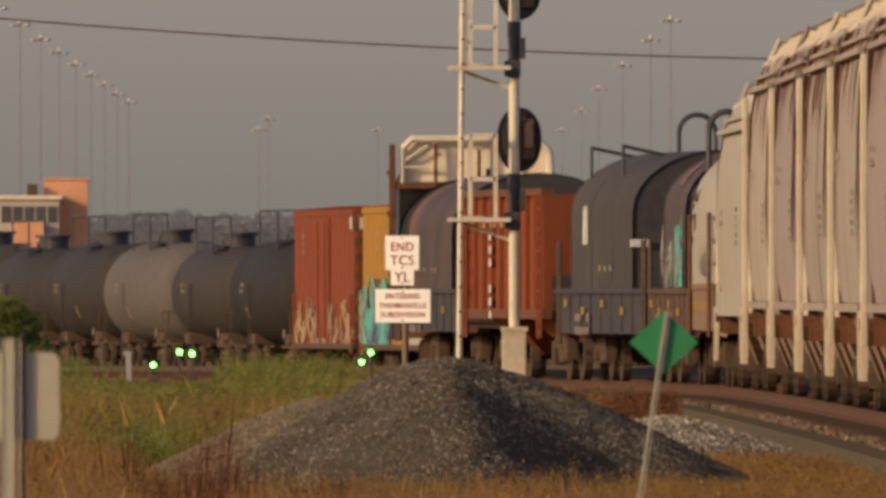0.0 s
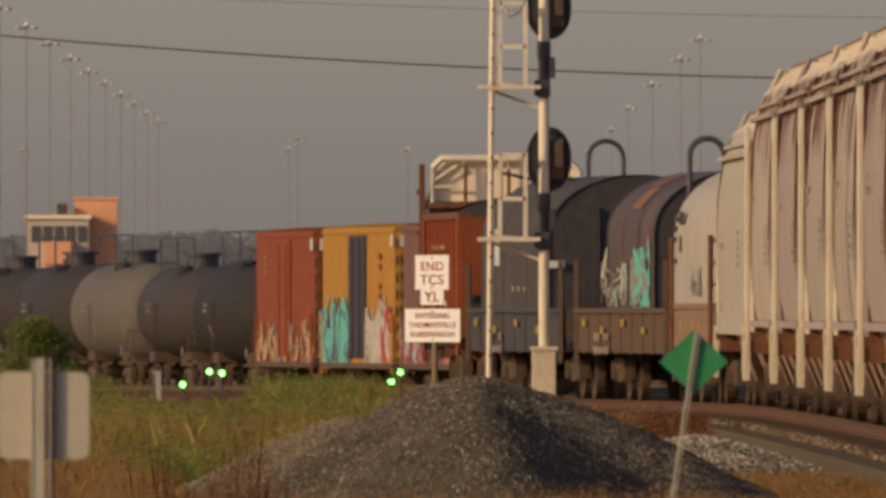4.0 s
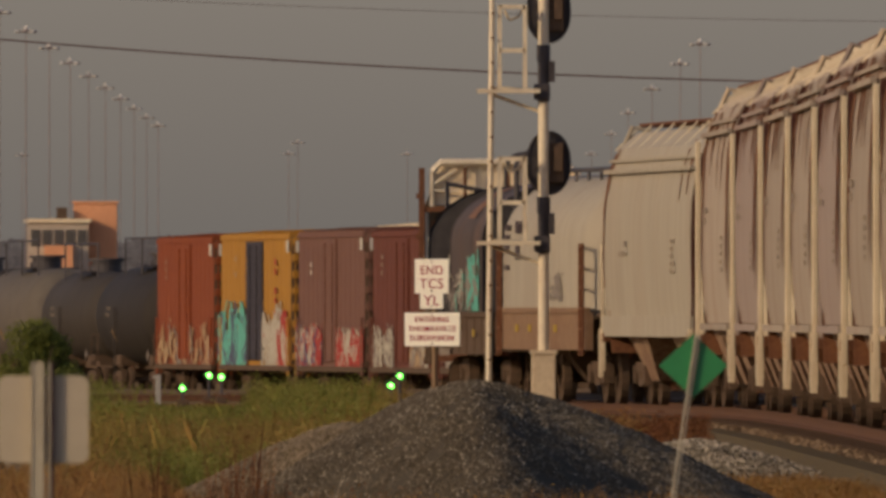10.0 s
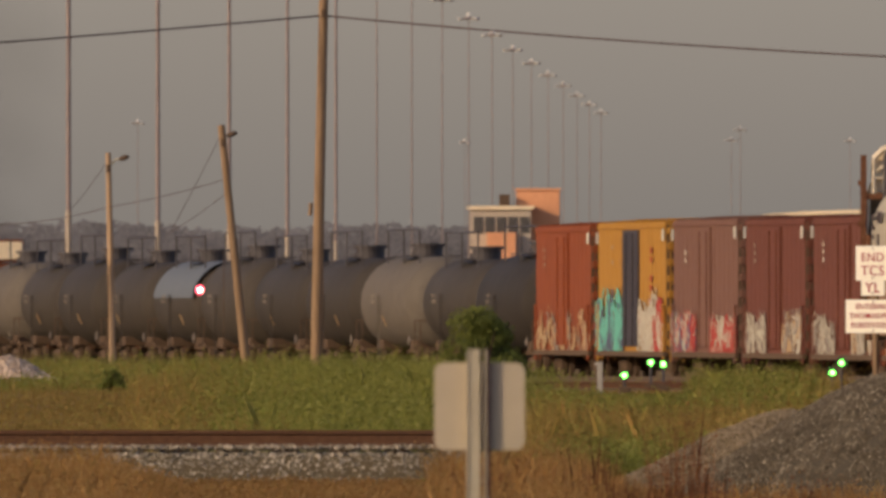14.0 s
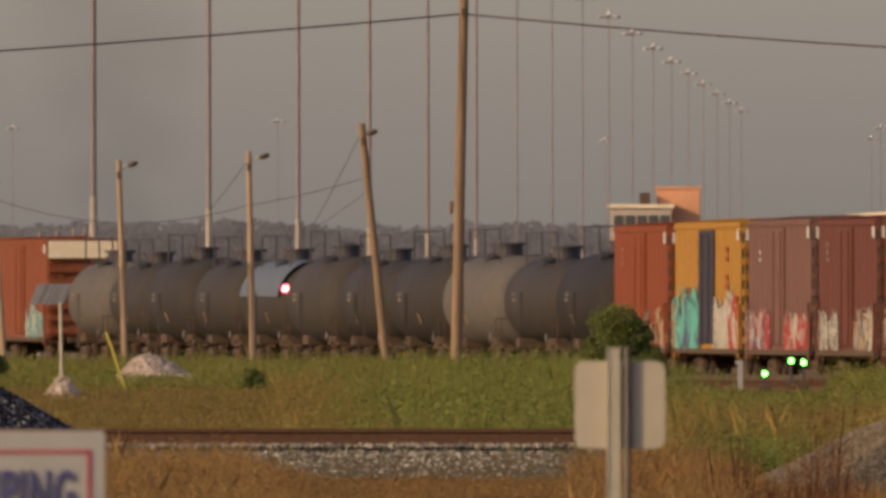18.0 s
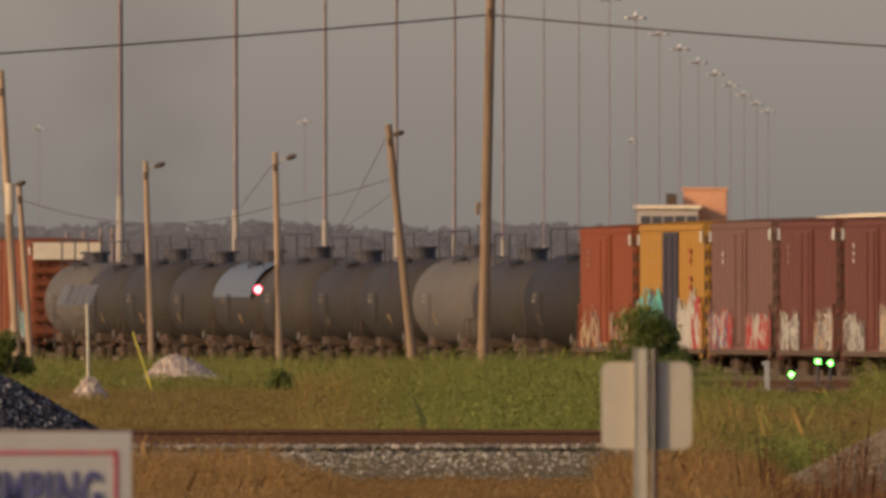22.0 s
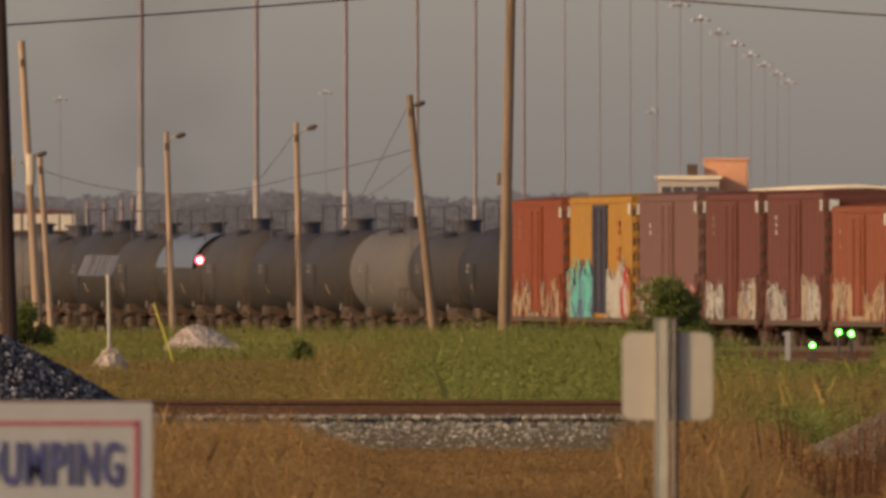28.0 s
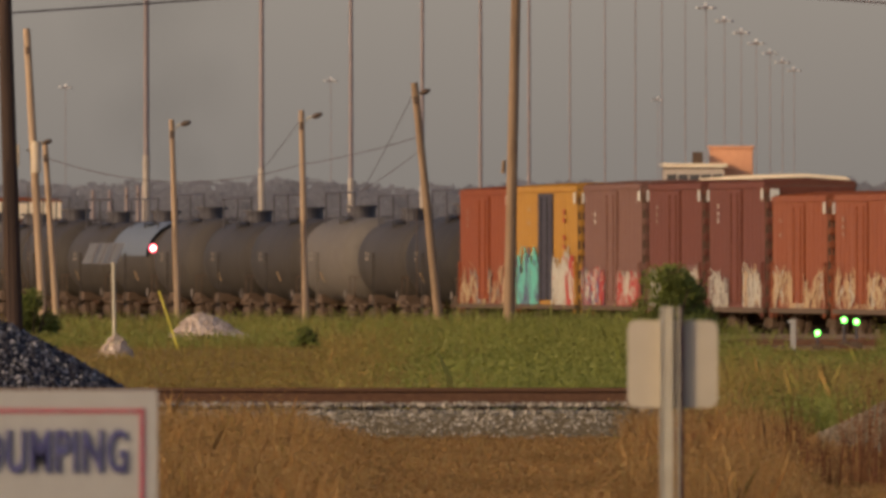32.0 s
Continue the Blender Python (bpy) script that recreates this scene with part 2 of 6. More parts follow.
M_GREENW = island_mat("green_weeds", [(0.17, 0.19, 0.036), (0.21, 0.225, 0.042), (0.25, 0.255, 0.05), (0.3, 0.29, 0.065), (0.4, 0.38, 0.11)], trans=0.4)
M_DRYW = island_mat("dry_orange_grass", [(0.27, 0.125, 0.04), (0.33, 0.17, 0.05), (0.38, 0.21, 0.068), (0.42, 0.265, 0.1), (0.29, 0.2, 0.048)], trans=0.4)
M_MIXW = island_mat("half_dry_weeds", [(0.3, 0.16, 0.05), (0.26, 0.2, 0.048), (0.38, 0.22, 0.07), (0.28, 0.245, 0.054), (0.42, 0.31, 0.1)], trans=0.4)
M_STALK = island_mat("brown_seed_stalks", [(0.14, 0.055, 0.026), (0.19, 0.08, 0.034), (0.25, 0.12, 0.045)], trans=0.3)
M_LEAF = island_mat("bush_leaves", [(0.13, 0.155, 0.035), (0.17, 0.19, 0.042), (0.22, 0.23, 0.055)], trans=0.3)
# leaf colour greyed flat: the haze of distance is in the colour
M_FAR_TREE = island_mat("haze_grey_woods", [(0.17, 0.17, 0.17), (0.175, 0.175, 0.175), (0.18, 0.18, 0.18)])


def smoke_mat():
    """Thin dark exhaust: nearly clear, a little grey."""
    m = bpy.data.materials.new("thin_exhaust_smoke")
    m.use_nodes = True
    n, l = m.node_tree.nodes, m.node_tree.links
    n.clear()
    out, mix, tr, df = n.new("ShaderNodeOutputMaterial"), n.new("ShaderNodeMixShader"), n.new("ShaderNodeBsdfTransparent"), n.new("ShaderNodeBsdfDiffuse")
    df.inputs["Color"].default_value = (0.06, 0.06, 0.055, 1)
    # densest at the heart of the puff, gone at its rim
    co, mp, ln, rg = n.new("ShaderNodeTexCoord"), n.new("ShaderNodeVectorMath"), n.new("ShaderNodeVectorMath"), n.new("ShaderNodeMapRange")
    mp.operation, ln.operation = "MULTIPLY", "LENGTH"
    mp.inputs[1].default_value = (1.0, 0.0, 1.0)
    l.new(co.outputs["Object"], mp.inputs[0])
    l.new(mp.outputs["Vector"], ln.inputs[0])
    rg.interpolation_type = "SMOOTHSTEP"
    rg.inputs[1].default_value, rg.inputs[2].default_value, rg.inputs[3].default_value, rg.inputs[4].default_value = 0.0, 0.84, 0.075, 0.0
    l.new(ln.outputs["Value"], rg.inputs[0])
    l.new(rg.outputs[0], mix.inputs[0])
    l.new(tr.outputs[0], mix.inputs[1])
    l.new(df.outputs[0], mix.inputs[2])
    l.new(mix.outputs[0], out.inputs["Surface"])
    return m


M_TANSTONE = island_mat("tan_gravel", [(0.17, 0.13, 0.075), (0.22, 0.17, 0.1), (0.27, 0.21, 0.13), (0.33, 0.26, 0.165)])
M_BROWNSTONE = island_mat("rust_stained_ballast", [(0.09, 0.06, 0.034), (0.14, 0.094, 0.053), (0.19, 0.13, 0.075), (0.26, 0.19, 0.115)])
M_BAY = mat("rust_stained_bay_paint", (0.32, 0.22, 0.145), (0.2, 0.11, 0.07), stain=(0.13, 0.06, 0.04), scale=2.5, amount=0.7)
M_REFL = mat("dull_yellow_reflector", (0.4, 0.27, 0.04), scale=3)
M_FOOT = mat("weathered_mast_foot", (0.4, 0.33, 0.27), (0.34, 0.28, 0.23), scale=0.4)
M_END_DK = mat("dark_rusted_hopper_end", (0.085, 0.034, 0.026), (0.06, 0.026, 0.02), stain=(0.12, 0.05, 0.035), scale=2, rough=0.9)
M_RUN = mat("dark_rust_runs", (0.2, 0.1, 0.06), (0.11, 0.05, 0.03), scale=3, stretch=(1, 1, 0.3), rough=0.9)
M_SMOKE = smoke_mat()


# ---- building kit ----
def part(name, bm, material, parent, label=""):
    me = bpy.data.meshes.new(name)
    bm.to_mesh(me)
    bm.free()
    for m in material if isinstance(material, (list, tuple)) else [material]:
        me.materials.append(m)
    ob = new(name, me)
    ob.parent = parent
    if label:
        ob["label"] = label
    return ob


def share(name, ob, parent, m):
    """One more part on the mesh of ob."""
    o = new(name, ob.data)
    o.parent = parent
    o.matrix_basis = m
    return o


def thing(name, m, label, category, group="", kind=""):
    ob = new(name)
    ob.matrix_world = m
    return tagged(ob, label, category, group, kind)


def solo(name, bm, material, m, label, category, group="", kind=""):
    me = bpy.data.meshes.new(name)
    bm.to_mesh(me)
    bm.free()
    me.materials.append(material)
    ob = new(name, me)
    ob.matrix_world = m
    return tagged(ob, label, category, group, kind)


def box(bm, x, y, z, sx, sy, sz, turn=None, bevel=0.0):
    m = Matrix.Translation((x, y, z)) @ (turn or Matrix()) @ Matrix.Diagonal((sx, sy, sz, 1))
    r = bmesh.ops.create_cube(bm, size=1.0, matrix=m)
    if bevel:
        es = list({e for v in r["verts"] for e in v.link_edges})
        bmesh.ops.bevel(bm, geom=es, offset=bevel, segments=2, affect="EDGES", profile=0.6)
    return bm


def rod(bm, a, b, r, r2=None, seg=8, caps=True):
    a, b = Vector(a), Vector(b)
    d = b - a
    m = Matrix.Translation((a + b) / 2) @ d.to_track_quat("Z", "Y").to_matrix().to_4x4()
    bmesh.ops.create_cone(bm, cap_ends=caps, segments=seg, radius1=r, radius2=r if r2 is None else r2, depth=d.length, matrix=m)
    return bm


def bend(bm, pts, r, seg=6):
    """One bent tube through the points."""
    pts = [Vector(p) for p in pts]
    rings = []
    for i, p in enumerate(pts):
        d = (pts[min(i + 1, len(pts) - 1)] - pts[max(i - 1, 0)]).normalized()
        a = d.orthogonal().normalized() if not rings else (rings[-1][1] - d * rings[-1][1].dot(d)).normalized()
        b = d.cross(a)
        rings.append(([p + a * r * math.cos(k / seg * math.tau) + b * r * math.sin(k / seg * math.tau) for k in range(seg)], a))
    return loft(bm, [q[0] for q in rings])


def loft(bm, sections, close=True, caps=True):
    """A skin over sections of equal count; each section is a list of points."""
    rings = [[bm.verts.new(p) for p in s] for s in sections]
    n = len(rings[0])
    for a, b in zip(rings, rings[1:]):
        for i in range(n if close else n - 1):
            j = (i + 1) % n
            bm.faces.new((a[i], a[j], b[j], b[i]))
    if caps:
        bm.faces.new(rings[0][::-1])
        bm.faces.new(rings[-1])
    bmesh.ops.recalc_face_normals(bm, faces=bm.faces)
    return bm


def B():
    return bmesh.new()


def smooth(ob, angle=0.7):
    for p in ob.data.polygons:
        p.use_smooth = True
    ob.data.set_sharp_from_angle(angle=angle)
    return ob


def words(name, text, size, material, parent, m, bold=0.0, depth=0.004, spacing=1.0, width=0.0):
    cu = bpy.data.curves.new(name, "FONT")
    cu.body, cu.size, cu.extrude, cu.offset = text, size, depth, bold
    cu.align_x, cu.align_y = "CENTER", "CENTER"
    cu.space_character = spacing
    tmp = bpy.data.objects.new(name, cu)
    me = bpy.data.meshes.new_from_object(tmp)
    bpy.data.objects.remove(tmp)
    me.materials.clear()
    me.materials.append(material)
    if width:
        xs = [v.co.x for v in me.vertices]
        me.transform(Matrix.Diagonal((width / (max(xs) - min(xs)), 1, 1, 1)))
    ob = new(name, me)
    ob.parent = parent
    ob.matrix_basis = m
    return ob


FACE = pose(0, 0, 0, 90, 0, 0)  # text that faces -y
F = 784 / math.tan(radians(LENS / 2))


def spot(u, d):
    """The sideways place at distance d for a bearing u from the line's axis, in 1/F radians."""
    return u * d / F


def lift(v, d):
    """The height at distance d for an elevation v over the eye, in 1/F radians."""
    return EYE_Z + v * d / F


def ground_z(x, y):
    k = min(1.0, max(0.0, (y - 690) / 100.0))
    k = k * k * (3 - 2 * k)
    return -0.45 - 1.55 * k


# ---- the two lines on which the train runs ----
SPEED = 4.4
FAR_Z = -1.1


def far_at(s):
    a, k = 0.12886, 1.0668e-4
    h = a + k * s
    x = -8.60 - (math.cos(a) - math.cos(h)) / k
    y = 860.0 + (math.sin(h) - math.sin(a)) / k
    return Vector((x + 1.5 * math.cos(h), y + 1.5 * math.sin(h), FAR_Z)), h


NEAR_KNOTS = [(7.3, 180), (6.95, 240), (6.75, 290), (6.6, 318), (6.42, 345), (6.2, 375), (5.85, 405), (5.48, 421), (4.42, 436), (2.92, 449),
              (2.14, 457), (1.5, 466), (1.25, 475), (1.4, 484), (2.3, 496), (4.6, 512), (7.4, 534), (10.8, 560), (15.0, 590), (24.0, 650), (36.0, 720)]


def _near_table():
    pts = []
    k = [Vector((x, y, 0.0)) for x, y in NEAR_KNOTS]
    k = [2 * k[0] - k[1]] + k + [2 * k[-1] - k[-2]]
    for i in range(1, len(k) - 2):
        p0, p1, p2, p3 = k[i - 1:i + 3]
        for j in range(24):
            t = j / 24
            # the knots are passed at even steps of y
            m1 = (p2 - p0) * ((p2.y - p1.y) / (p2.y - p0.y))
            m2 = (p3 - p1) * ((p2.y - p1.y) / (p3.y - p1.y))
            h00, h10, h01, h11 = 2 * t**3 - 3 * t**2 + 1, t**3 - 2 * t**2 + t, -2 * t**3 + 3 * t**2, t**3 - t**2
            pts.append(p1 * h00 + m1 * h10 + p2 * h01 + m2 * h11)
    pts.append(k[-2])
    s = [0.0]
    for a, b in zip(pts, pts[1:]):
        s.append(s[-1] + (b - a).length)
    return np.array(s), np.array(pts)


NEAR_S, NEAR_P = _near_table()


def near_at(s):
    def at(q):
        return Vector([float(np.interp(q, NEAR_S, NEAR_P[:, i])) for i in range(3)])
    p, d = at(s), at(s + 0.6) - at(s - 0.6)
    return p, math.atan2(-d.x, d.y)


def near_s(y):
    return float(np.interp(y, NEAR_P[:, 1], NEAR_S))


def on_track(at, front, length, t):
    """The pose of a car whose front end stands at s = front at 9 s."""
    mid = front - length / 2 + SPEED * (t - 9.0)
    a, _ = at(mid + length * 0.33)
    b, _ = at(mid - length * 0.33)
    d = a - b
    return Matrix.Translation((a + b) / 2) @ Matrix.Rotation(math.atan2(-d.x, d.y), 4, "Z")


MOVERS = []  # thing, line, front, length


# ---- ground ----
def make_ground():
    ys = [-300, 0, 150, 250] + list(range(280, 900, 20)) + [1000, 1300, 1800, 2600, 3600, 4900]
    xs = [-3500, -1500, -600, -250] + list(range(-100, 61, 8)) + [150, 600, 1500, 3500]
    vs = [(x, y, ground_z(x, y) + (0.05 * noise.noise((x * 0.13, y * 0.05, 0)) if abs(x) < 120 and 150 < y < 900 else 0)) for y in ys for x in xs]
    n = len(xs)
    fs = [(j * n + i, j * n + i + 1, (j + 1) * n + i + 1, (j + 1) * n + i) for j in range(len(ys) - 1) for i in range(n - 1)]
    me = bpy.data.meshes.new("ground")
    me.from_pydata(vs, [], fs)
    me.materials.append(M_GROUND)
    for p in me.polygons:
        p.use_smooth = True
    tagged(new("ground", me), "flat dry brown soil of a railway yard", "ground", kind="structure")


make_ground()


def rail_profile():
    return [(-0.07, 0.0), (0.07, 0.0), (0.07, 0.02), (0.012, 0.045), (0.012, 0.13), (0.037, 0.14), (0.037, 0.172), (-0.037, 0.172), (-0.037, 0.14), (-0.012, 0.13), (-0.012, 0.045), (-0.07, 0.02)]


def make_track(name, at, s0, s1, step, label, ties=(0, 0), shoulder=1.9, foot=None, drop=0.0):
    """Two rails on ties in a ballast bed; at(s) gives place and heading; ties is the stretch where each one is a piece of its own."""
    tr = thing(name, pose(0, 0, 0), label, "track", kind="structure")
    ss = list(np.arange(s0, s1 + step / 2, step))
    for off in (-0.7525, 0.7525):
        secs = []
        for s in ss:
            p, h = at(s)
            sx = Vector((math.cos(h), math.sin(h), 0))
            secs.append([p + sx * (off + a) + Vector((0, 0, b - 0.172)) for a, b in rail_profile()])
        part("rail", loft(B(), secs), M_RAIL, tr)
    secs = []
    for s in ss:
        p, h = at(s)
        sx = Vector((math.cos(h), math.sin(h), 0))
        g = ground_z(p.x, p.y) - 0.05 if foot is None else foot
        w = shoulder + max(0.3, (p.z - 0.25 - g) * 1.6)
        secs.append([p + sx * w + Vector((0, 0, g - p.z)), p + sx * shoulder + Vector((0, 0, -0.27)), p + sx * 0.5 + Vector((0, 0, -0.25)), p - sx * 0.5 + Vector((0, 0, -0.25)),
                     p - sx * shoulder + Vector((0, 0, -0.27)), p - sx * w + Vector((0, 0, g - p.z))])
    part("ballast_bed", loft(B(), secs, close=False, caps=False), M_BALLAST_BED, tr)
    proto = None
    rest = B()
    for s in np.arange(s0, s1, 0.6):
        p, h = at(s)
        m = Matrix.Translation(p + Vector((0, 0, -0.26))) @ Matrix.Rotation(h, 4, "Z")
        if ties[0] <= s <= ties[1]:
            if proto is None:
                proto = part("tie", box(B(), 0, 0, 0, 2.6, 0.23, 0.18), M_TIE, tr)
                proto.matrix_basis = m
            else:
                share("tie", proto, tr, m)
        else:
            box(rest, p.x, p.y, p.z - 0.26, 2.6, 0.23, 0.18, Matrix.Rotation(h, 4, "Z"))
    if rest.verts:
        tagged(part("far_ties", rest, M_TIE, tr), kind="stuff")
    else:
        rest.free()
    return tr


make_track("track", near_at, near_s(250), near_s(575), 4.0, "rusty curved railway track on pale ballast", ties=(near_s(285), near_s(440)))
make_track("track", far_at, -230, 420, 20.0, "railway track behind weeds at the yard", ties=(-20, 60))


def cross_at(s):
    return Vector((-14 + s, 287 + 0.004 * s, 0.1)), -math.pi / 2


make_track("track", cross_at, -14, 9.6, 1.0, "rusty rail of a crossing track on grey ballast", ties=(-12, 9.5), shoulder=1.5)


def parked_at(s):
    return Vector((1.2 + 0.006 * s, 524 + s, -0.2)), -0.006


make_track("track", parked_at, -10, 60, 5.0, "siding track under a parked car", shoulder=1.4)


def lead_at(s):
    return Vector((spot(-620, 575) + s * 0.97, 590 - s * 0.20, -0.3)), -1.77


make_track("track", lead_at, 0, 9.5, 1.0, "yard lead track by the switch stands", ties=(0, 9.5), shoulder=1.4)


# ---- rolling stock: local y runs forwards, z = 0 is the rail ----
_wheels = []


def wheelset(parent, y, x0=0.0):
    if _wheels:
        w = share("wheel", _wheels[0], parent, pose(0, 0, 0))
    else:
        bm = rod(rod(rod(B(), (-0.80, 0, 0), (-0.66, 0, 0), 0.42, seg=20), (0.66, 0, 0), (0.80, 0, 0), 0.42, seg=20), (-0.7, 0, 0), (0.7, 0, 0), 0.09, seg=8)
        for k in range(4):
            a = k * math.pi / 2
            rod(bm, (-0.815, 0.24 * math.cos(a), 0.24 * math.sin(a)), (-0.795, 0.24 * math.cos(a), 0.24 * math.sin(a)), 0.06, seg=6)
        w = part("wheel", bm, M_UNDER, parent)
    _wheels.append(w)
    w.matrix_basis = pose(x0, y, 0.42)
    return w


def bogies(car, length):
    """Two trucks with cast side frames and wheels."""
    for y in (-length * 0.33, length * 0.33):
        bm = B()
        for sx in (-1, 1):
            box(bm, sx * 0.98, y, 0.62, 0.14, 1.5, 0.16)
            box(bm, sx * 0.98, y, 0.38, 0.12, 0.7, 0.14)
            for k in (-1, 1):
                box(bm, sx * 0.98, y + k * 0.9, 0.5, 0.18, 0.34, 0.3)
                box(bm, sx * 0.98, y + k * 0.5, 0.52, 0.1, 0.5, 0.1, Matrix.Rotation(k * 0.5, 4, "X"))
            for k in range(3):
                rod(bm, (sx * 1.0, y - 0.16 + 0.16 * k, 0.42), (sx * 1.0, y - 0.16 + 0.16 * k, 0.62), 0.06, seg=6)
        box(bm, 0, y, 0.62, 2.0, 0.3, 0.22)
        bg = part("bogie", bm, M_UNDER, car)
        for k in (-0.88, 0.88):
            wheelset(bg, y + k)


def couplers(car, length):
    for s in (-1, 1):
        bm = box(B(), 0, s * (length / 2 + 0.12), 0.87, 0.16, 0.8, 0.16)
        box(bm, 0.05, s * (length / 2 + 0.5), 0.87, 0.3, 0.24, 0.28, bevel=0.03)
        part("coupler", bm, M_RUSTY, car)


def side_ladder(car, x, y, z0, z1, material, width=0.42, axis="y", step=0.34, r=0.022):
    bm = B()
    d = Vector((0, 1, 0)) if axis == "y" else Vector((1, 0, 0))
    c = Vector((x, y, 0))
    for k in (-0.5, 0.5):
        rod(bm, c + d * width * k + Vector((0, 0, z0)), c + d * width * k + Vector((0, 0, z1)), r * 1.3, seg=6)
    ladder = part("ladder", bm, material, car)
    rung = None
    z = z0 + 0.1
    while z < z1:
        m = Matrix.Translation(c + Vector((0, 0, z)))
        if rung is None:
            rung = part("rung", rod(B(), d * width * -0.5, d * width * 0.5, r, seg=5), material, ladder)
            rung.matrix_basis = m
        else:
            share("rung", rung, ladder, m)
        z += step
    return ladder


def graffiti(car, x, y0, y1, z0, z1, paints, seed, n=26, fill=0.75):
    """A sprayed piece on a side at x: overlapping wavering strokes in several colours, with drips at the foot and ragged tops."""
    rnd = random.Random(seed)
    bm = B()
    count = int(n * (1.6 + 5.0 * fill * fill))
    for i in range(count):
        y = y0 + (y1 - y0) * (i + rnd.uniform(0.0, 1.0)) / count
        crest = 0.55 + 0.45 * noise.noise((y * 0.55, seed * 1.7, 0.0)) + rnd.uniform(-0.12, 0.2)
        if crest < 0.25 * (1.1 - fill):
            continue
        low = z0 + (z1 - z0) * max(0.0, rnd.uniform(-0.35, 0.85) * (1.25 - fill))
        high = min(z1, z0 + (z1 - z0) * min(1.0, max(0.3, crest + 0.3 * (fill - 0.5))), low + (z1 - z0) * rnd.uniform(0.2, 0.55 + 0.5 * fill))
        if high - low < 0.15:
            continue
        wide, sway_y, slant = rnd.uniform(0.06, 0.22) * (0.6 + 0.9 * fill), rnd.uniform(-0.7, 0.7), rnd.uniform(-1.1, 1.1)
        tone = int(len(paints) * (0.5 + 0.9 * noise.noise((y * 0.45, seed * 3.1, 0.4)) + rnd.uniform(-0.45, 0.45))) % len(paints)
        off = x - 0.012 * rnd.random()
        row = []
        for k in range(6):
            t = k / 5
            mid = y + slant * (t - 0.5) + sway_y * math.sin(t * 5.0 + i) + rnd.uniform(-0.08, 0.08)
            half = wide * (0.55 + 0.45 * math.sin(math.pi * (0.15 + 0.7 * t))) * rnd.uniform(0.75, 1.2)
            z = low + (high - low) * t
            row.append([bm.verts.new((off, max(y0, min(y1, mid + q * half)), z + rnd.uniform(-0.03, 0.03))) for q in (-1, 1)])
        for (p0, p1), (p2, p3) in zip(row, row[1:]):
            bm.faces.new((p0, p1, p3, p2)).material_index = tone
    return tagged(part("graffiti", bm, list(paints), car), "spray-painted graffiti", kind="stuff")


def stencil(car, x, y, z, rows, cols, sy, sz, material, seed, gap=0.5):
    """A block of unreadable lettering as plain bars on a side at x."""
    rnd = random.Random(seed)
    bm = B()
    for r in range(rows):
        for c in range(cols):
            if rnd.random() < 0.1:
                continue
            box(bm, x, y + (c - cols / 2) * sy, z - r * sz, 0.01, sy * gap, sz * 0.62 * rnd.uniform(0.75, 1.0))
    return tagged(part("stencil", bm, material, car), kind="stuff")


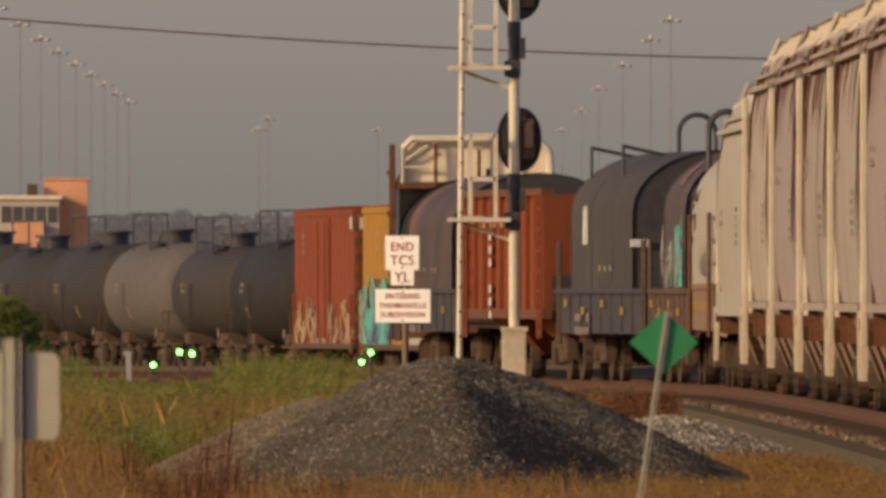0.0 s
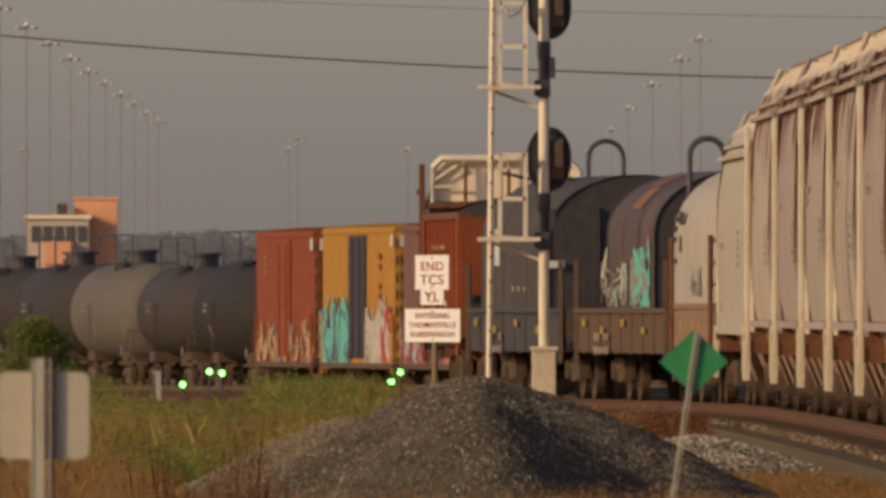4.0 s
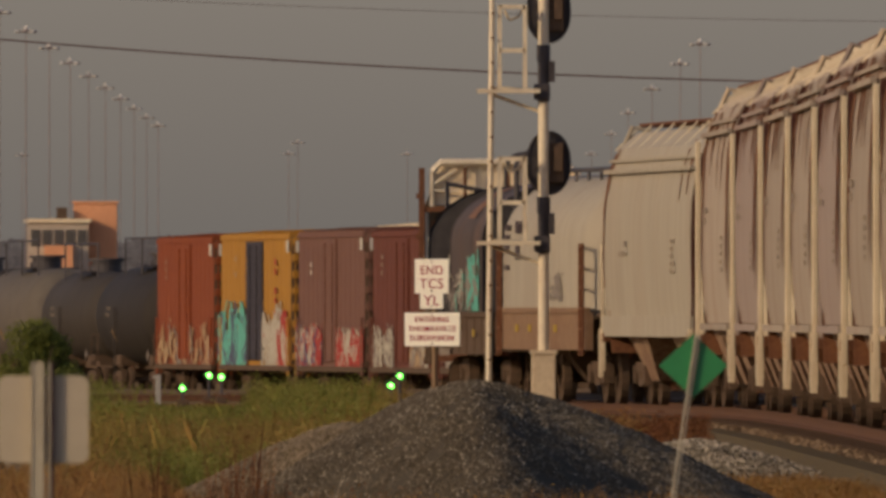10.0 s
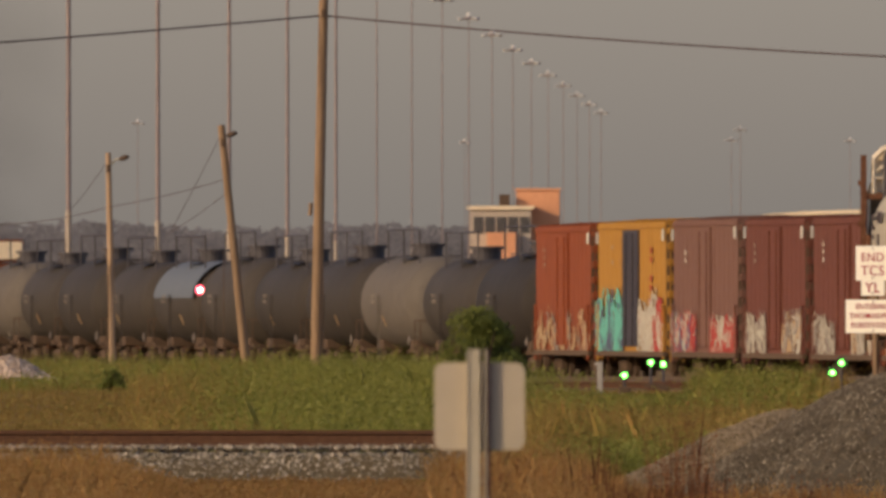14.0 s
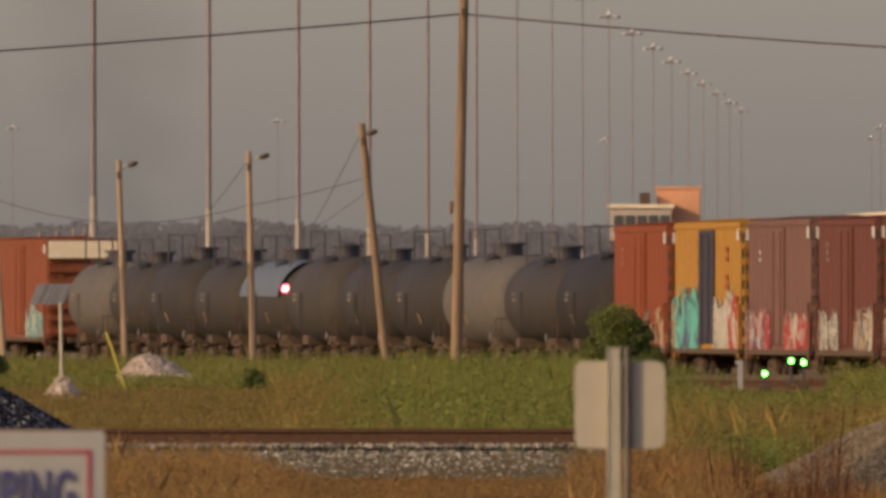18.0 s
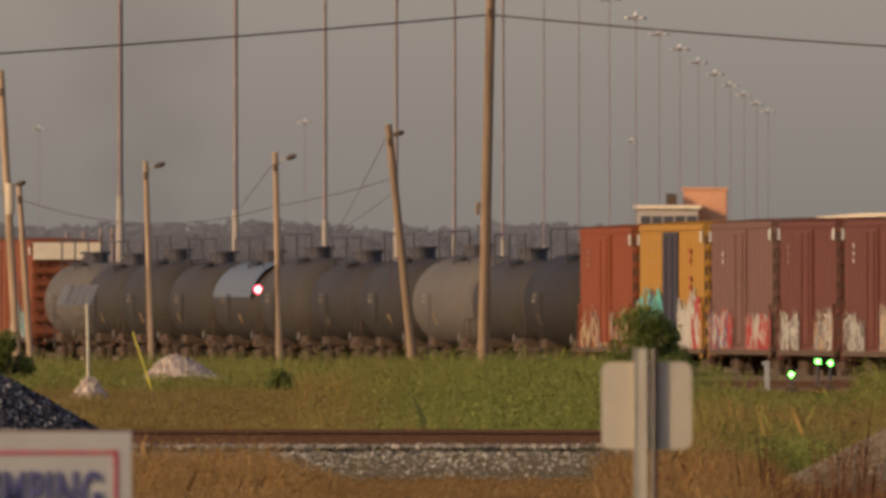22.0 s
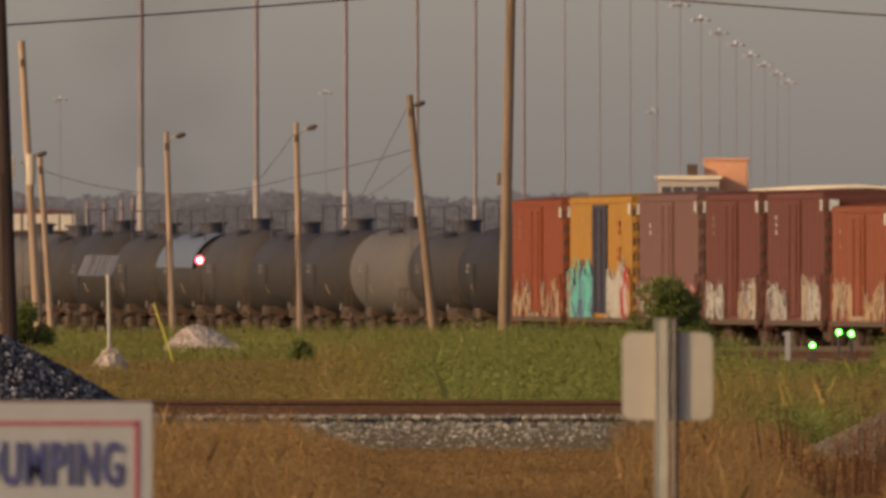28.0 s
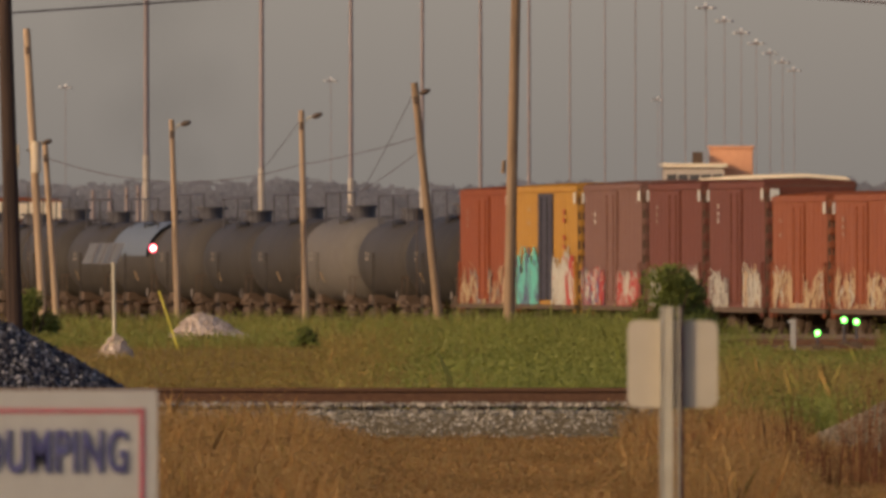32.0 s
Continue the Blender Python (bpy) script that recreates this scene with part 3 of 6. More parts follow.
def boxcar(label, paint, length, height, door=None, seed=1, band=None):
    car = thing("boxcar", pose(0, 0, 0), label, "boxcar", group="boxcars of the train")
    rnd = random.Random(seed)
    L, w, z0, z1 = length - 2.1, 1.5, 0.95, height - 0.18
    body = box(B(), 0, 0, (z0 + z1) / 2, 2 * w - 0.035, L, z1 - z0, bevel=0.03)
    body = part("body", body, paint, car)
    # outside posts on the side seen, and on the other
    post = None
    n = int(L / 1.15)
    dw = 2.1 if door else 1.6
    for sx in (-1, 1):
        for i in range(n + 1):
            y = -L / 2 + 0.06 + i * (L - 0.12) / n
            if abs(y) < dw and 0 < i < n:
                continue
            m = pose(sx * (w - 0.054), y, (z0 + z1) / 2)
            if post is None:
                post = part("side_post", box(B(), 0, 0, 0, 0.09, 0.11, z1 - z0 - 0.05), paint, car)
                post.matrix_basis = m
            else:
                share("side_post", post, car, m)
        dm = door or paint
        bm = box(B(), sx * (w + 0.015), 0, (z0 + z1) / 2, 0.09, 2 * dw - 0.1, z1 - z0 - 0.35, bevel=0.02)
        d = part("door", bm, dm, car, "wide sliding side door")
        rod_part = part("lock_rod", rod(B(), (0, 0, z0 + 0.2), (0, 0, z1 - 0.3), 0.035, seg=6), dm, d)
        rod_part.matrix_basis = pose(sx * (w + 0.085), -0.9, 0)
        share("lock_rod", rod_part, d, pose(sx * (w + 0.085), 0.9, 0))
        rib_part = part("door_rib", box(B(), 0, 0, 0, 0.03, 2 * dw - 0.3, 0.07), dm, d)
        rib_part.matrix_basis = pose(sx * (w + 0.065), 0, z0 + 0.5)
        for zz in np.linspace(z0 + 0.5, z1 - 0.5, 5)[1:]:
            share("door_rib", rib_part, d, pose(sx * (w + 0.065), 0, zz))
        part("side_sill", box(B(), sx * (w + 0.01), 0, z0 - 0.06, 0.14, L, 0.16), M_UNDER, car, "grimy lower sill")
        part("top_rail", box(B(), sx * (w + 0.0), 0, z1 - 0.06, 0.07, L, 0.12), paint, car)
    # roof with cross ribs, slightly peaked
    bm = B()
    loft(bm, [[(-w, y, z1), (w, y, z1), (w, y, z1 + 0.06), (0, y, z1 + 0.17), (-w, y, z1 + 0.06)] for y in (-L / 2, L / 2)])
    for i in range(12):
        y = -L / 2 + (i + 0.5) * L / 12
        for k in (-1, 1):
            box(bm, k * w / 2, y, z1 + 0.125, w, 0.08, 0.06, Matrix.Rotation(k * 0.073, 4, "Y"))
    part("roof", bm, paint, car)
    # corrugated ends; the panel's dark colour paints in shade between the ribs
    rib = None
    for s in (-1, 1):
        bm = box(B(), 0, s * (L / 2 + 0.01), (z0 + z1) / 2, 2 * w - 0.06, 0.06, z1 - z0 - 0.1)
        part("end_panel", bm, paint if band else M_UNDER, car, "recessed end")
        for i in range(8):
            m = pose(0, s * (L / 2 + 0.1), z0 + 0.3 + i * (z1 - z0 - 0.5) / 7)
            if rib is None:
                rib = part("end_rib", box(B(), 0, 0, 0, 2 * w - 0.1, 0.2, 0.24, bevel=0.05), paint, car)
                rib.matrix_basis = m
            else:
                share("end_rib", rib, car, m)
        side_ladder(car, -(w + 0.05), s * (L / 2 - 0.3), z0 - 0.3, z0 + 1.5, paint)
        side_ladder(car, -w + 0.35, s * (L / 2 + 0.14), z0 - 0.3, z1, paint, axis="x")
    # a pale end plate high on the rear corner
    part("corner_plate", box(B(), -(w + 0.05), -L / 2 + 0.35, z1 - 0.35, 0.02, 0.4, 0.36), M_MARK, car, "pale reflector plate")
    part("end_plate", box(B(), -(w - 0.3), -L / 2 - 0.22, z1 - 0.35, 0.3, 0.03, 0.36), M_MARK, car, "pale reflector plate")
    bm = box(B(), 0, 0, 0.82, 0.5, L, 0.25)
    for y in np.linspace(-L / 2 + 0.3, L / 2 - 0.3, 7):
        box(bm, 0, y, 0.84, 2 * w - 0.3, 0.14, 0.18)
    rod(bm, (0.3, 1.2, 0.55), (0.3, 2.4, 0.55), 0.22)
    part("underframe", bm, M_UNDER, car)
    if band:
        part("white_band", box(B(), 0, -L / 2 - 0.24, z1 - 0.36, 2 * w - 0.1, 0.05, 0.72), band, car, "cream white band across the end")
    bogies(car, L)
    couplers(car, L)
    return car


def tank_car(label, paint, length, seed=1, radius=1.56, cap=None):
    car = thing("tank_car", pose(0, 0, 0), label, "tank car", group="tank cars of the train")
    L, zc = length - 2.3, 2.5
    radius += 0.09 * math.sin(seed * 2.3)
    def ring(y, r, n=28):
        return [(r * math.cos(i / n * math.tau), y, zc + r * math.sin(i / n * math.tau)) for i in range(n)]
    e = L / 2
    prof = [(-e, 0.2), (-e + 0.04, 0.6), (-e + 0.17, 1.0), (-e + 0.4, 1.25), (-e + 0.7, radius * 0.93), (-e + 1.05, radius)]
    secs = [ring(y, r) for y, r in prof] + [ring(-y, r) for y, r in prof[::-1]]
    smooth(part("shell", loft(B(), secs), paint, car))
    # weld bands
    for y in (-L * 0.3, -L * 0.1, L * 0.1, L * 0.3):
        part("shell_band", loft(B(), [ring(y - 0.03, radius + 0.012), ring(y + 0.03, radius + 0.012)], caps=False), paint, car)
    if cap:
        half = [[(-(radius + 0.02) * math.cos(a), y, zc + (radius + 0.02) * math.sin(a)) for a in np.linspace(0.12, 1.75, 12)] for y in (-L / 2 + 0.62, L / 2 - 0.62)]
        smooth(part("upper_jacket", loft(B(), half, close=False, caps=False), cap, car, "pale blue upper jacket"))
    # dome, manway and the walkway with rails on top
    bm = rod(B(), (0, 0, zc + radius - 0.1), (0, 0, zc + radius + 0.36), 0.5, seg=20)
    rod(bm, (0, 0, zc + radius + 0.36), (0, 0, zc + radius + 0.46), 0.62, seg=20)
    part("dome", bm, M_BLACK, car, "black dome with a lid")
    bm = B()
    for y in (-4.6, 0.0, 4.6):
        for x in (-0.85,):
            rod(bm, (x, y, zc + radius - 0.25), (x, y, zc + radius + 0.95), 0.035, seg=6)
    for x in (-0.85,):
        rod(bm, (x, -4.6, zc + radius + 0.93), (x, 4.6, zc + radius + 0.93), 0.035, seg=6)
    part("railing", bm, M_BLACK, car, "black pipe railing round the dome")
    part("walkway", box(box(B(), -0.75, 0, zc + radius + 0.02, 0.5, 3.2, 0.05), 0.75, 0, zc + radius + 0.02, 0.5, 3.2, 0.05), M_BLACK, car)
    bm = box(B(), 0, 3.6, zc + radius + 0.08, 0.3, 0.3, 0.3, bevel=0.04)
    part("valve_box", bm, M_BLACK, car)
    side_ladder(car, -radius - 0.06, 0.5, 0.6, zc + 0.3, paint, width=0.5, r=0.014)
    bm = B()
    for s in (-1, 1):
        box(bm, 0, s * L * 0.33, 1.05, 2.2, 1.7, 0.35, bevel=0.05)
        box(bm, 0, s * (L / 2 - 0.1), 0.95, 2.9, 0.9, 0.1)
        for x in (-1.4, 1.4):
            rod(bm, (x, s * (L / 2 + 0.3), 0.95), (x, s * (L / 2 + 0.3), 1.9), 0.025, seg=6)
        rod(bm, (-1.4, s * (L / 2 + 0.3), 1.9), (1.4, s * (L / 2 + 0.3), 1.9), 0.025, seg=6)
    box(bm, 0, 0, 0.9, 0.5, L, 0.25)
    part("underframe", bm, M_UNDER, car)
    stencil(car, -radius - 0.012, 3.0, zc + 0.25, 2, 5, 0.22, 0.2, M_MARK_MID, seed, gap=0.35)
    rnd = random.Random(seed)
    part("placard", box(B(), -1.46, -L / 2 + 0.8, 1.2, 0.03, 0.28, 0.28, Matrix.Rotation(0.78, 4, "X")), M_SPRAY_GR, car)
    if rnd.random() < 0.7:
        part("conspicuity_strip", box(B(), -(radius * 0.9) - 0.06, rnd.uniform(-3, 3), zc - 0.62, 0.03, 0.12, 0.4, Matrix.Rotation(-0.4, 4, "Y")), M_SPRAY_Y, car)
    bogies(car, L)
    couplers(car, L)
    return car


def hopper_section(w, z0, zs, z1):
    """A teardrop cross-section: bellied sides that run in under the sill, a rounded roof edge."""
    left = [(-w * 0.94, z0), (-w * 0.975, z0 + 0.4), (-w * 0.995, z0 + 0.9), (-w, z0 + 1.4), (-w * 0.99, z0 + 1.9), (-w * 0.965, zs - 0.35), (-w * 0.925, zs), (-w * 0.83, zs + 0.36), (-w * 0.62, z1), (-w * 0.2, z1 + 0.05)]
    return left + [(-x, z) for x, z in left[::-1]]


def rust_runs(car, sec, yb, zs, z0, seed, n):
    """Dark rust that has run down the side from the eave, most of it near the ends."""
    rnd = random.Random(seed * 7 + 1)
    left = sorted(((z, x) for x, z in sec if x < 0))
    zz, xx = [z for z, _ in left], [x for _, x in left]
    bm = B()
    for i in range(n):
        near_end = i % 2
        y = (rnd.choice((-1, 1)) * (yb - rnd.random() ** 2 * 1.6)) if near_end else rnd.uniform(-yb, yb)
        wide = rnd.uniform(0.4, 1.5) if near_end else rnd.uniform(0.2, 0.9)
        top = zs + rnd.uniform(0.1, 0.45)
        low = max(z0, top - (rnd.uniform(0.5, 3.0) if near_end else rnd.uniform(0.3, 1.3)))
        row = []
        for k in range(7):
            z = top + (low - top) * k / 6
            half = wide * (1 - 0.75 * k / 6) * rnd.uniform(0.7, 1.2) / 2
            mid = y + rnd.uniform(-0.06, 0.06)
            x = float(np.interp(z, zz, xx)) - 0.012
            row.append((bm.verts.new((x, max(-yb, mid - half), z)), bm.verts.new((x, min(yb, mid + half), z))))
        for (a, b), (c, d) in zip(row, row[1:]):
            bm.faces.new((a, b, d, c))
    tagged(part("rust_bloom", bm, M_RUN, car, "dark rust runs below the roof edge"), kind="stuff")


def hopper(label, paint, length, height, seed=1, marks=M_MARK_MID, ends=None, clean=False):
    car = thing("covered_hopper", pose(0, 0, 0), label, "hopper car", group="covered hoppers of the train")
    rnd = random.Random(seed)
    L = length - 1.0
    ends = ends or M_HOP_END
    w, z0, zs, z1 = 1.48, 1.35, height - 0.75, height - 0.12
    yb = L / 2 - (0.7 if clean else 1.9)
    sec = hopper_section(w - 0.02, z0, zs, z1)
    body = part("body", loft(B(), [[(x, -yb, z) for x, z in sec], [(x, yb, z) for x, z in sec]]), paint, car)
    smooth(body, 0.35)
    for sx in (-1, 1):
        bm = box(B(), sx * (w - 0.06), 0, z0 - 0.06, 0.1, 2 * yb + 0.4, 0.34 if clean else 0.1)
        box(bm, sx * (w * 0.96), 0, zs - 0.02, 0.08, 2 * yb, 0.07)
        box(bm, sx * (w * 0.9), 0, zs + 0.16, 0.06, 2 * yb, 0.05)
        part("side_sill", bm, paint, car)
    # sloping end sheets, with the frame in front of them
    for s in (-1, 1):
        bm = B()
        loft(bm, [[(-w + 0.08, s * yb, z0 + 0.9), (w - 0.08, s * yb, z0 + 0.9), (w - 0.08, s * (yb - 0.9), z0 - 0.5), (-w + 0.08, s * (yb - 0.9), z0 - 0.5)],
                  [(-w + 0.08, s * (yb - 0.05), z0 + 0.9), (w - 0.08, s * (yb - 0.05), z0 + 0.9), (w - 0.08, s * (yb - 0.95), z0 - 0.5), (-w + 0.08, s * (yb - 0.95), z0 - 0.5)]])
        part("slope_sheet", bm, M_RUSTY, car, "rust-stained sloping end sheet")
        part("end_sheet", loft(B(), [[(x * 0.985, s * (yb + q), z) for x, z in sec] for q in (0.002, 0.04)]), M_END_DK, car, "dark rust-brown end sheet")
        bm = B()
        # the leading frame is painted cream and bowed like the body, the trailing one is thin and rusty
        if s > 0:
            for k in (-1, 1):
                bend(bm, [(k * w * q, L / 2 - 0.7, z) for q, z in ((0.93, z0 - 0.3), (0.96, z0 + 1.2), (0.945, z0 + 1.9), (0.88, zs), (0.66, z1 + 0.1), (0.45, z1 + 0.02))], 0.04)
                rod(bm, (k * w * 0.86, L / 2 - 0.7, zs), (k * w * 0.78, yb, zs + 0.3), 0.04, seg=6)
            part("end_frame", bm, ends if seed % 2 else paint, car, "bowed pale end frame")
        else:
            for x in (-w + 0.45, w - 0.45):
                box(bm, x, -L / 2 + 0.1, (z0 + zs) / 2, 0.06, 0.08, zs - z0 + 0.5)
                rod(bm, (x, -L / 2 + 0.1, z0 + 0.2), (x * 0.4, -yb, zs - 0.3), 0.04, seg=6)
            box(bm, 0, -L / 2 + 0.1, zs, 1.8, 0.08, 0.1)
            part("end_frame", bm, M_END_DK, car, "dark rusty end braces")
        side_ladder(car, -w + 0.04, s * (L / 2 - 0.35), z0 - 0.6, zs - 1.2, ends if s > 0 else M_END_DK, width=0.4, r=0.012)
        part("side_step", box(box(B(), -w + 0.02, s * (L / 2 - 0.25), 0.85, 0.07, 0.1, 0.8), -w + 0.02, s * (L / 2 - 0.65), 0.9, 0.07, 0.1, 0.7), ends, car)
        side_ladder(car, -w + 0.75, s * (L / 2 + 0.02), z0 - 0.6, z1, M_RUSTY, axis="x")
        bm = box(B(), 0, s * (L / 2 - 0.5), 1.1, 2 * w, 1.1, 0.14)
        rod(bm, (-0.6, s * (L / 2 - 0.6), 1.5), (0.2, s * (L / 2 - 0.6), 1.5), 0.2, seg=12)
        part("end_platform", bm, M_RUSTY, car)
    # roof walk of thin bars on brackets, with pale stanchions
    bm = B()
    for x in (-0.78, -0.62, 0.62, 0.78):
        box(bm, x, 0, z1 + 0.14, 0.05, L, 0.04)
    for i in range(9):
        y = -L / 2 + 0.2 + i * (L - 0.4) / 8
        rod(bm, (-0.8, y, z1 + 0.11), (0.8, y, z1 + 0.11), 0.02, seg=5)
    part("roof_walk", bm, M_RUSTY, car, "rusty roof walkway")
    arm = None
    for i in range(9):
        m = pose(0, -L / 2 + 0.2 + i * (L - 0.4) / 8, 0)
        if arm is None:
            arm = part("walk_bracket", rod(B(), (-0.8, 0, z1 + 0.12), (-w * 0.82, 0, zs + 0.34), 0.016, seg=5), ends, car)
            arm.matrix_basis = m
        else:
            share("walk_bracket", arm, car, m)
    bm = B()
    for i in range(4):
        y = -yb + (i + 0.5) * 2 * yb / 4
        rod(bm, (0, y, z1 - 0.05), (0, y, z1 + 0.16), 0.38, seg=14)
    part("roof_hatch", bm, paint, car)
    rust_runs(car, sec, yb, zs, z0, seed, 5 if clean else 26)
    # straight cream posts that stand proud of the bellied side
    for y in () if clean else (yb + 0.25,):
        part("side_post", box(B(), -w - 0.01, y, (z0 - 0.5 + zs - 0.1) / 2, 0.08, 0.17, zs - z0 + 0.4, bevel=0.015), ends, car, "straight cream post")
    # discharge bays
    for y in (-yb * 0.5, yb * 0.5) if clean else (-yb * 0.66, 0.0, yb * 0.66):
        bm = B()
        loft(bm, [[(-w + 0.15, y - 2.0, z0), (w - 0.15, y - 2.0, z0), (w - 0.15, y + 2.0, z0), (-w + 0.15, y + 2.0, z0)],
                  [(-0.95, y - 0.7, 0.4), (0.95, y - 0.7, 0.4), (0.95, y + 0.7, 0.4), (-0.95, y + 0.7, 0.4)]])
        part("discharge_bay", bm, M_BAY, car, "rust-stained discharge bay")
        part("bay_gate", box(B(), 0, y, 0.32, 1.3, 1.1, 0.12), M_RUSTY, car)
    bm = box(B(), 0, 0, 0.95, 0.5, L, 0.3)
    part("underframe", bm, M_UNDER, car)
    stencil(car, -w - 0.012, yb * 0.55, zs - 1.2, 2, 3, 0.5, 0.16, marks, seed)
    stencil(car, -w - 0.0, -yb * 0.6, z0 + 1.3, 5, 3, 0.3, 0.12, marks, seed + 5)
    bogies(car, L)
    couplers(car, L)
    return car


def round_hopper(label, paint, length, height):
    """A short covered hopper with a rounded top, and its piping hoops."""
    car = thing("covered_hopper", pose(0, 0, 0), label, "hopper car", group="covered hoppers of the train")
    L, w, z0, z1 = length - 1.0, 1.5, 1.55, height
    def sec(y, r=1.0):
        pts = [(-w * r, y, z0)]
        for a in np.linspace(math.pi, 0, 15):
            pts.append((w * r * math.cos(a), y, z1 - 1.15 + 1.15 * r * math.sin(a)))
        return pts + [(w * r, y, z0)]
    e = L / 2
    secs = [sec(-e, 0.78), sec(-e + 0.25, 0.94), sec(-e + 0.6), sec(e - 0.6), sec(e - 0.25, 0.94), sec(e, 0.78)]
    smooth(part("body", loft(B(), secs), paint, car), 0.6)
    bm = B()
    for x in (-1, 1):
        box(bm, x * 1.42, 0, 1.2, 0.12, L, 0.62)
        box(bm, x * 1.46, 0, 1.55, 0.1, L, 0.09)
    part("side_sill", bm, mat("ochre_sill_paint", (0.24, 0.15, 0.09), (0.19, 0.11, 0.065), scale=1.5, stain=RUST), car, "ochre rust-stained side sill")
    bm = B()
    for y in (-L * 0.22, L * 0.22):
        loft(bm, [[(-1.3, y - 1.8, 1.4), (1.3, y - 1.8, 1.4), (1.3, y + 1.8, 1.4), (-1.3, y + 1.8, 1.4)], [(-0.4, y - 0.4, 0.35), (0.4, y - 0.4, 0.35), (0.4, y + 0.4, 0.35), (-0.4, y + 0.4, 0.35)]])
    part("discharge_bay", bm, M_UNDER, car)
    part("underframe", box(B(), 0, 0, 0.95, 0.5, L, 0.3), M_UNDER, car)
    # top: walkway rail and hoops
    bm = B()
    for x in (-0.7, 0.7):
        rod(bm, (x, -e, z1 + 0.05), (x, e, z1 + 0.05), 0.04, seg=6)
        for i in range(7):
            y = -e + (i + 0.5) * L / 7
            rod(bm, (x, y, z1 - 0.2), (x, y, z1 + 0.05), 0.03, seg=5)
    part("roof_walk", bm, M_BLACK, car)
    for y, r in ((e * 0.97, 0.28),):
        bm = B()
        bend(bm, [(-0.95 + r * math.cos(a), y, z1 + 0.1 + r * math.sin(a)) for a in np.linspace(math.pi, 0, 12)], 0.05)
        for k in (-1, 1):
            rod(bm, (-0.95 + k * r, y, z1 - 0.6), (-0.95 + k * r, y, z1 + 0.1), 0.05, seg=6)
        part("grab_hoop", bm, M_BLACK, car, "tall black pipe hoop on the roof")
    for s in (-1, 1):
        side_ladder(car, -w - 0.03, s * (e - 0.25), 0.8, z1 - 1.2, M_RUSTY)
    # a big dark mark of bars, and spray writing
    stencil(car, -w - 0.012, e * 0.86, 2.95, 5, 1, 0.7, 0.17, M_MARK_DK, 3, gap=0.95)
    stencil(car, -w - 0.012, e * 0.55, 2.95, 2, 2, 0.75, 0.42, M_MARK_DK, 4, gap=0.75)
    graffiti(car, -w - 0.01, -e * 0.5, e * 0.05, 1.7, 2.5, (M_SPRAY_GR,), 12, n=14, fill=0.5)
    for i in range(4):
        part("yellow_reflector", box(B(), -1.49, e * (0.6 - 0.3 * i), 1.25, 0.02, 0.3, 0.12), M_REFL, car)
    bogies(car, L)
    couplers(car, L)
    return car


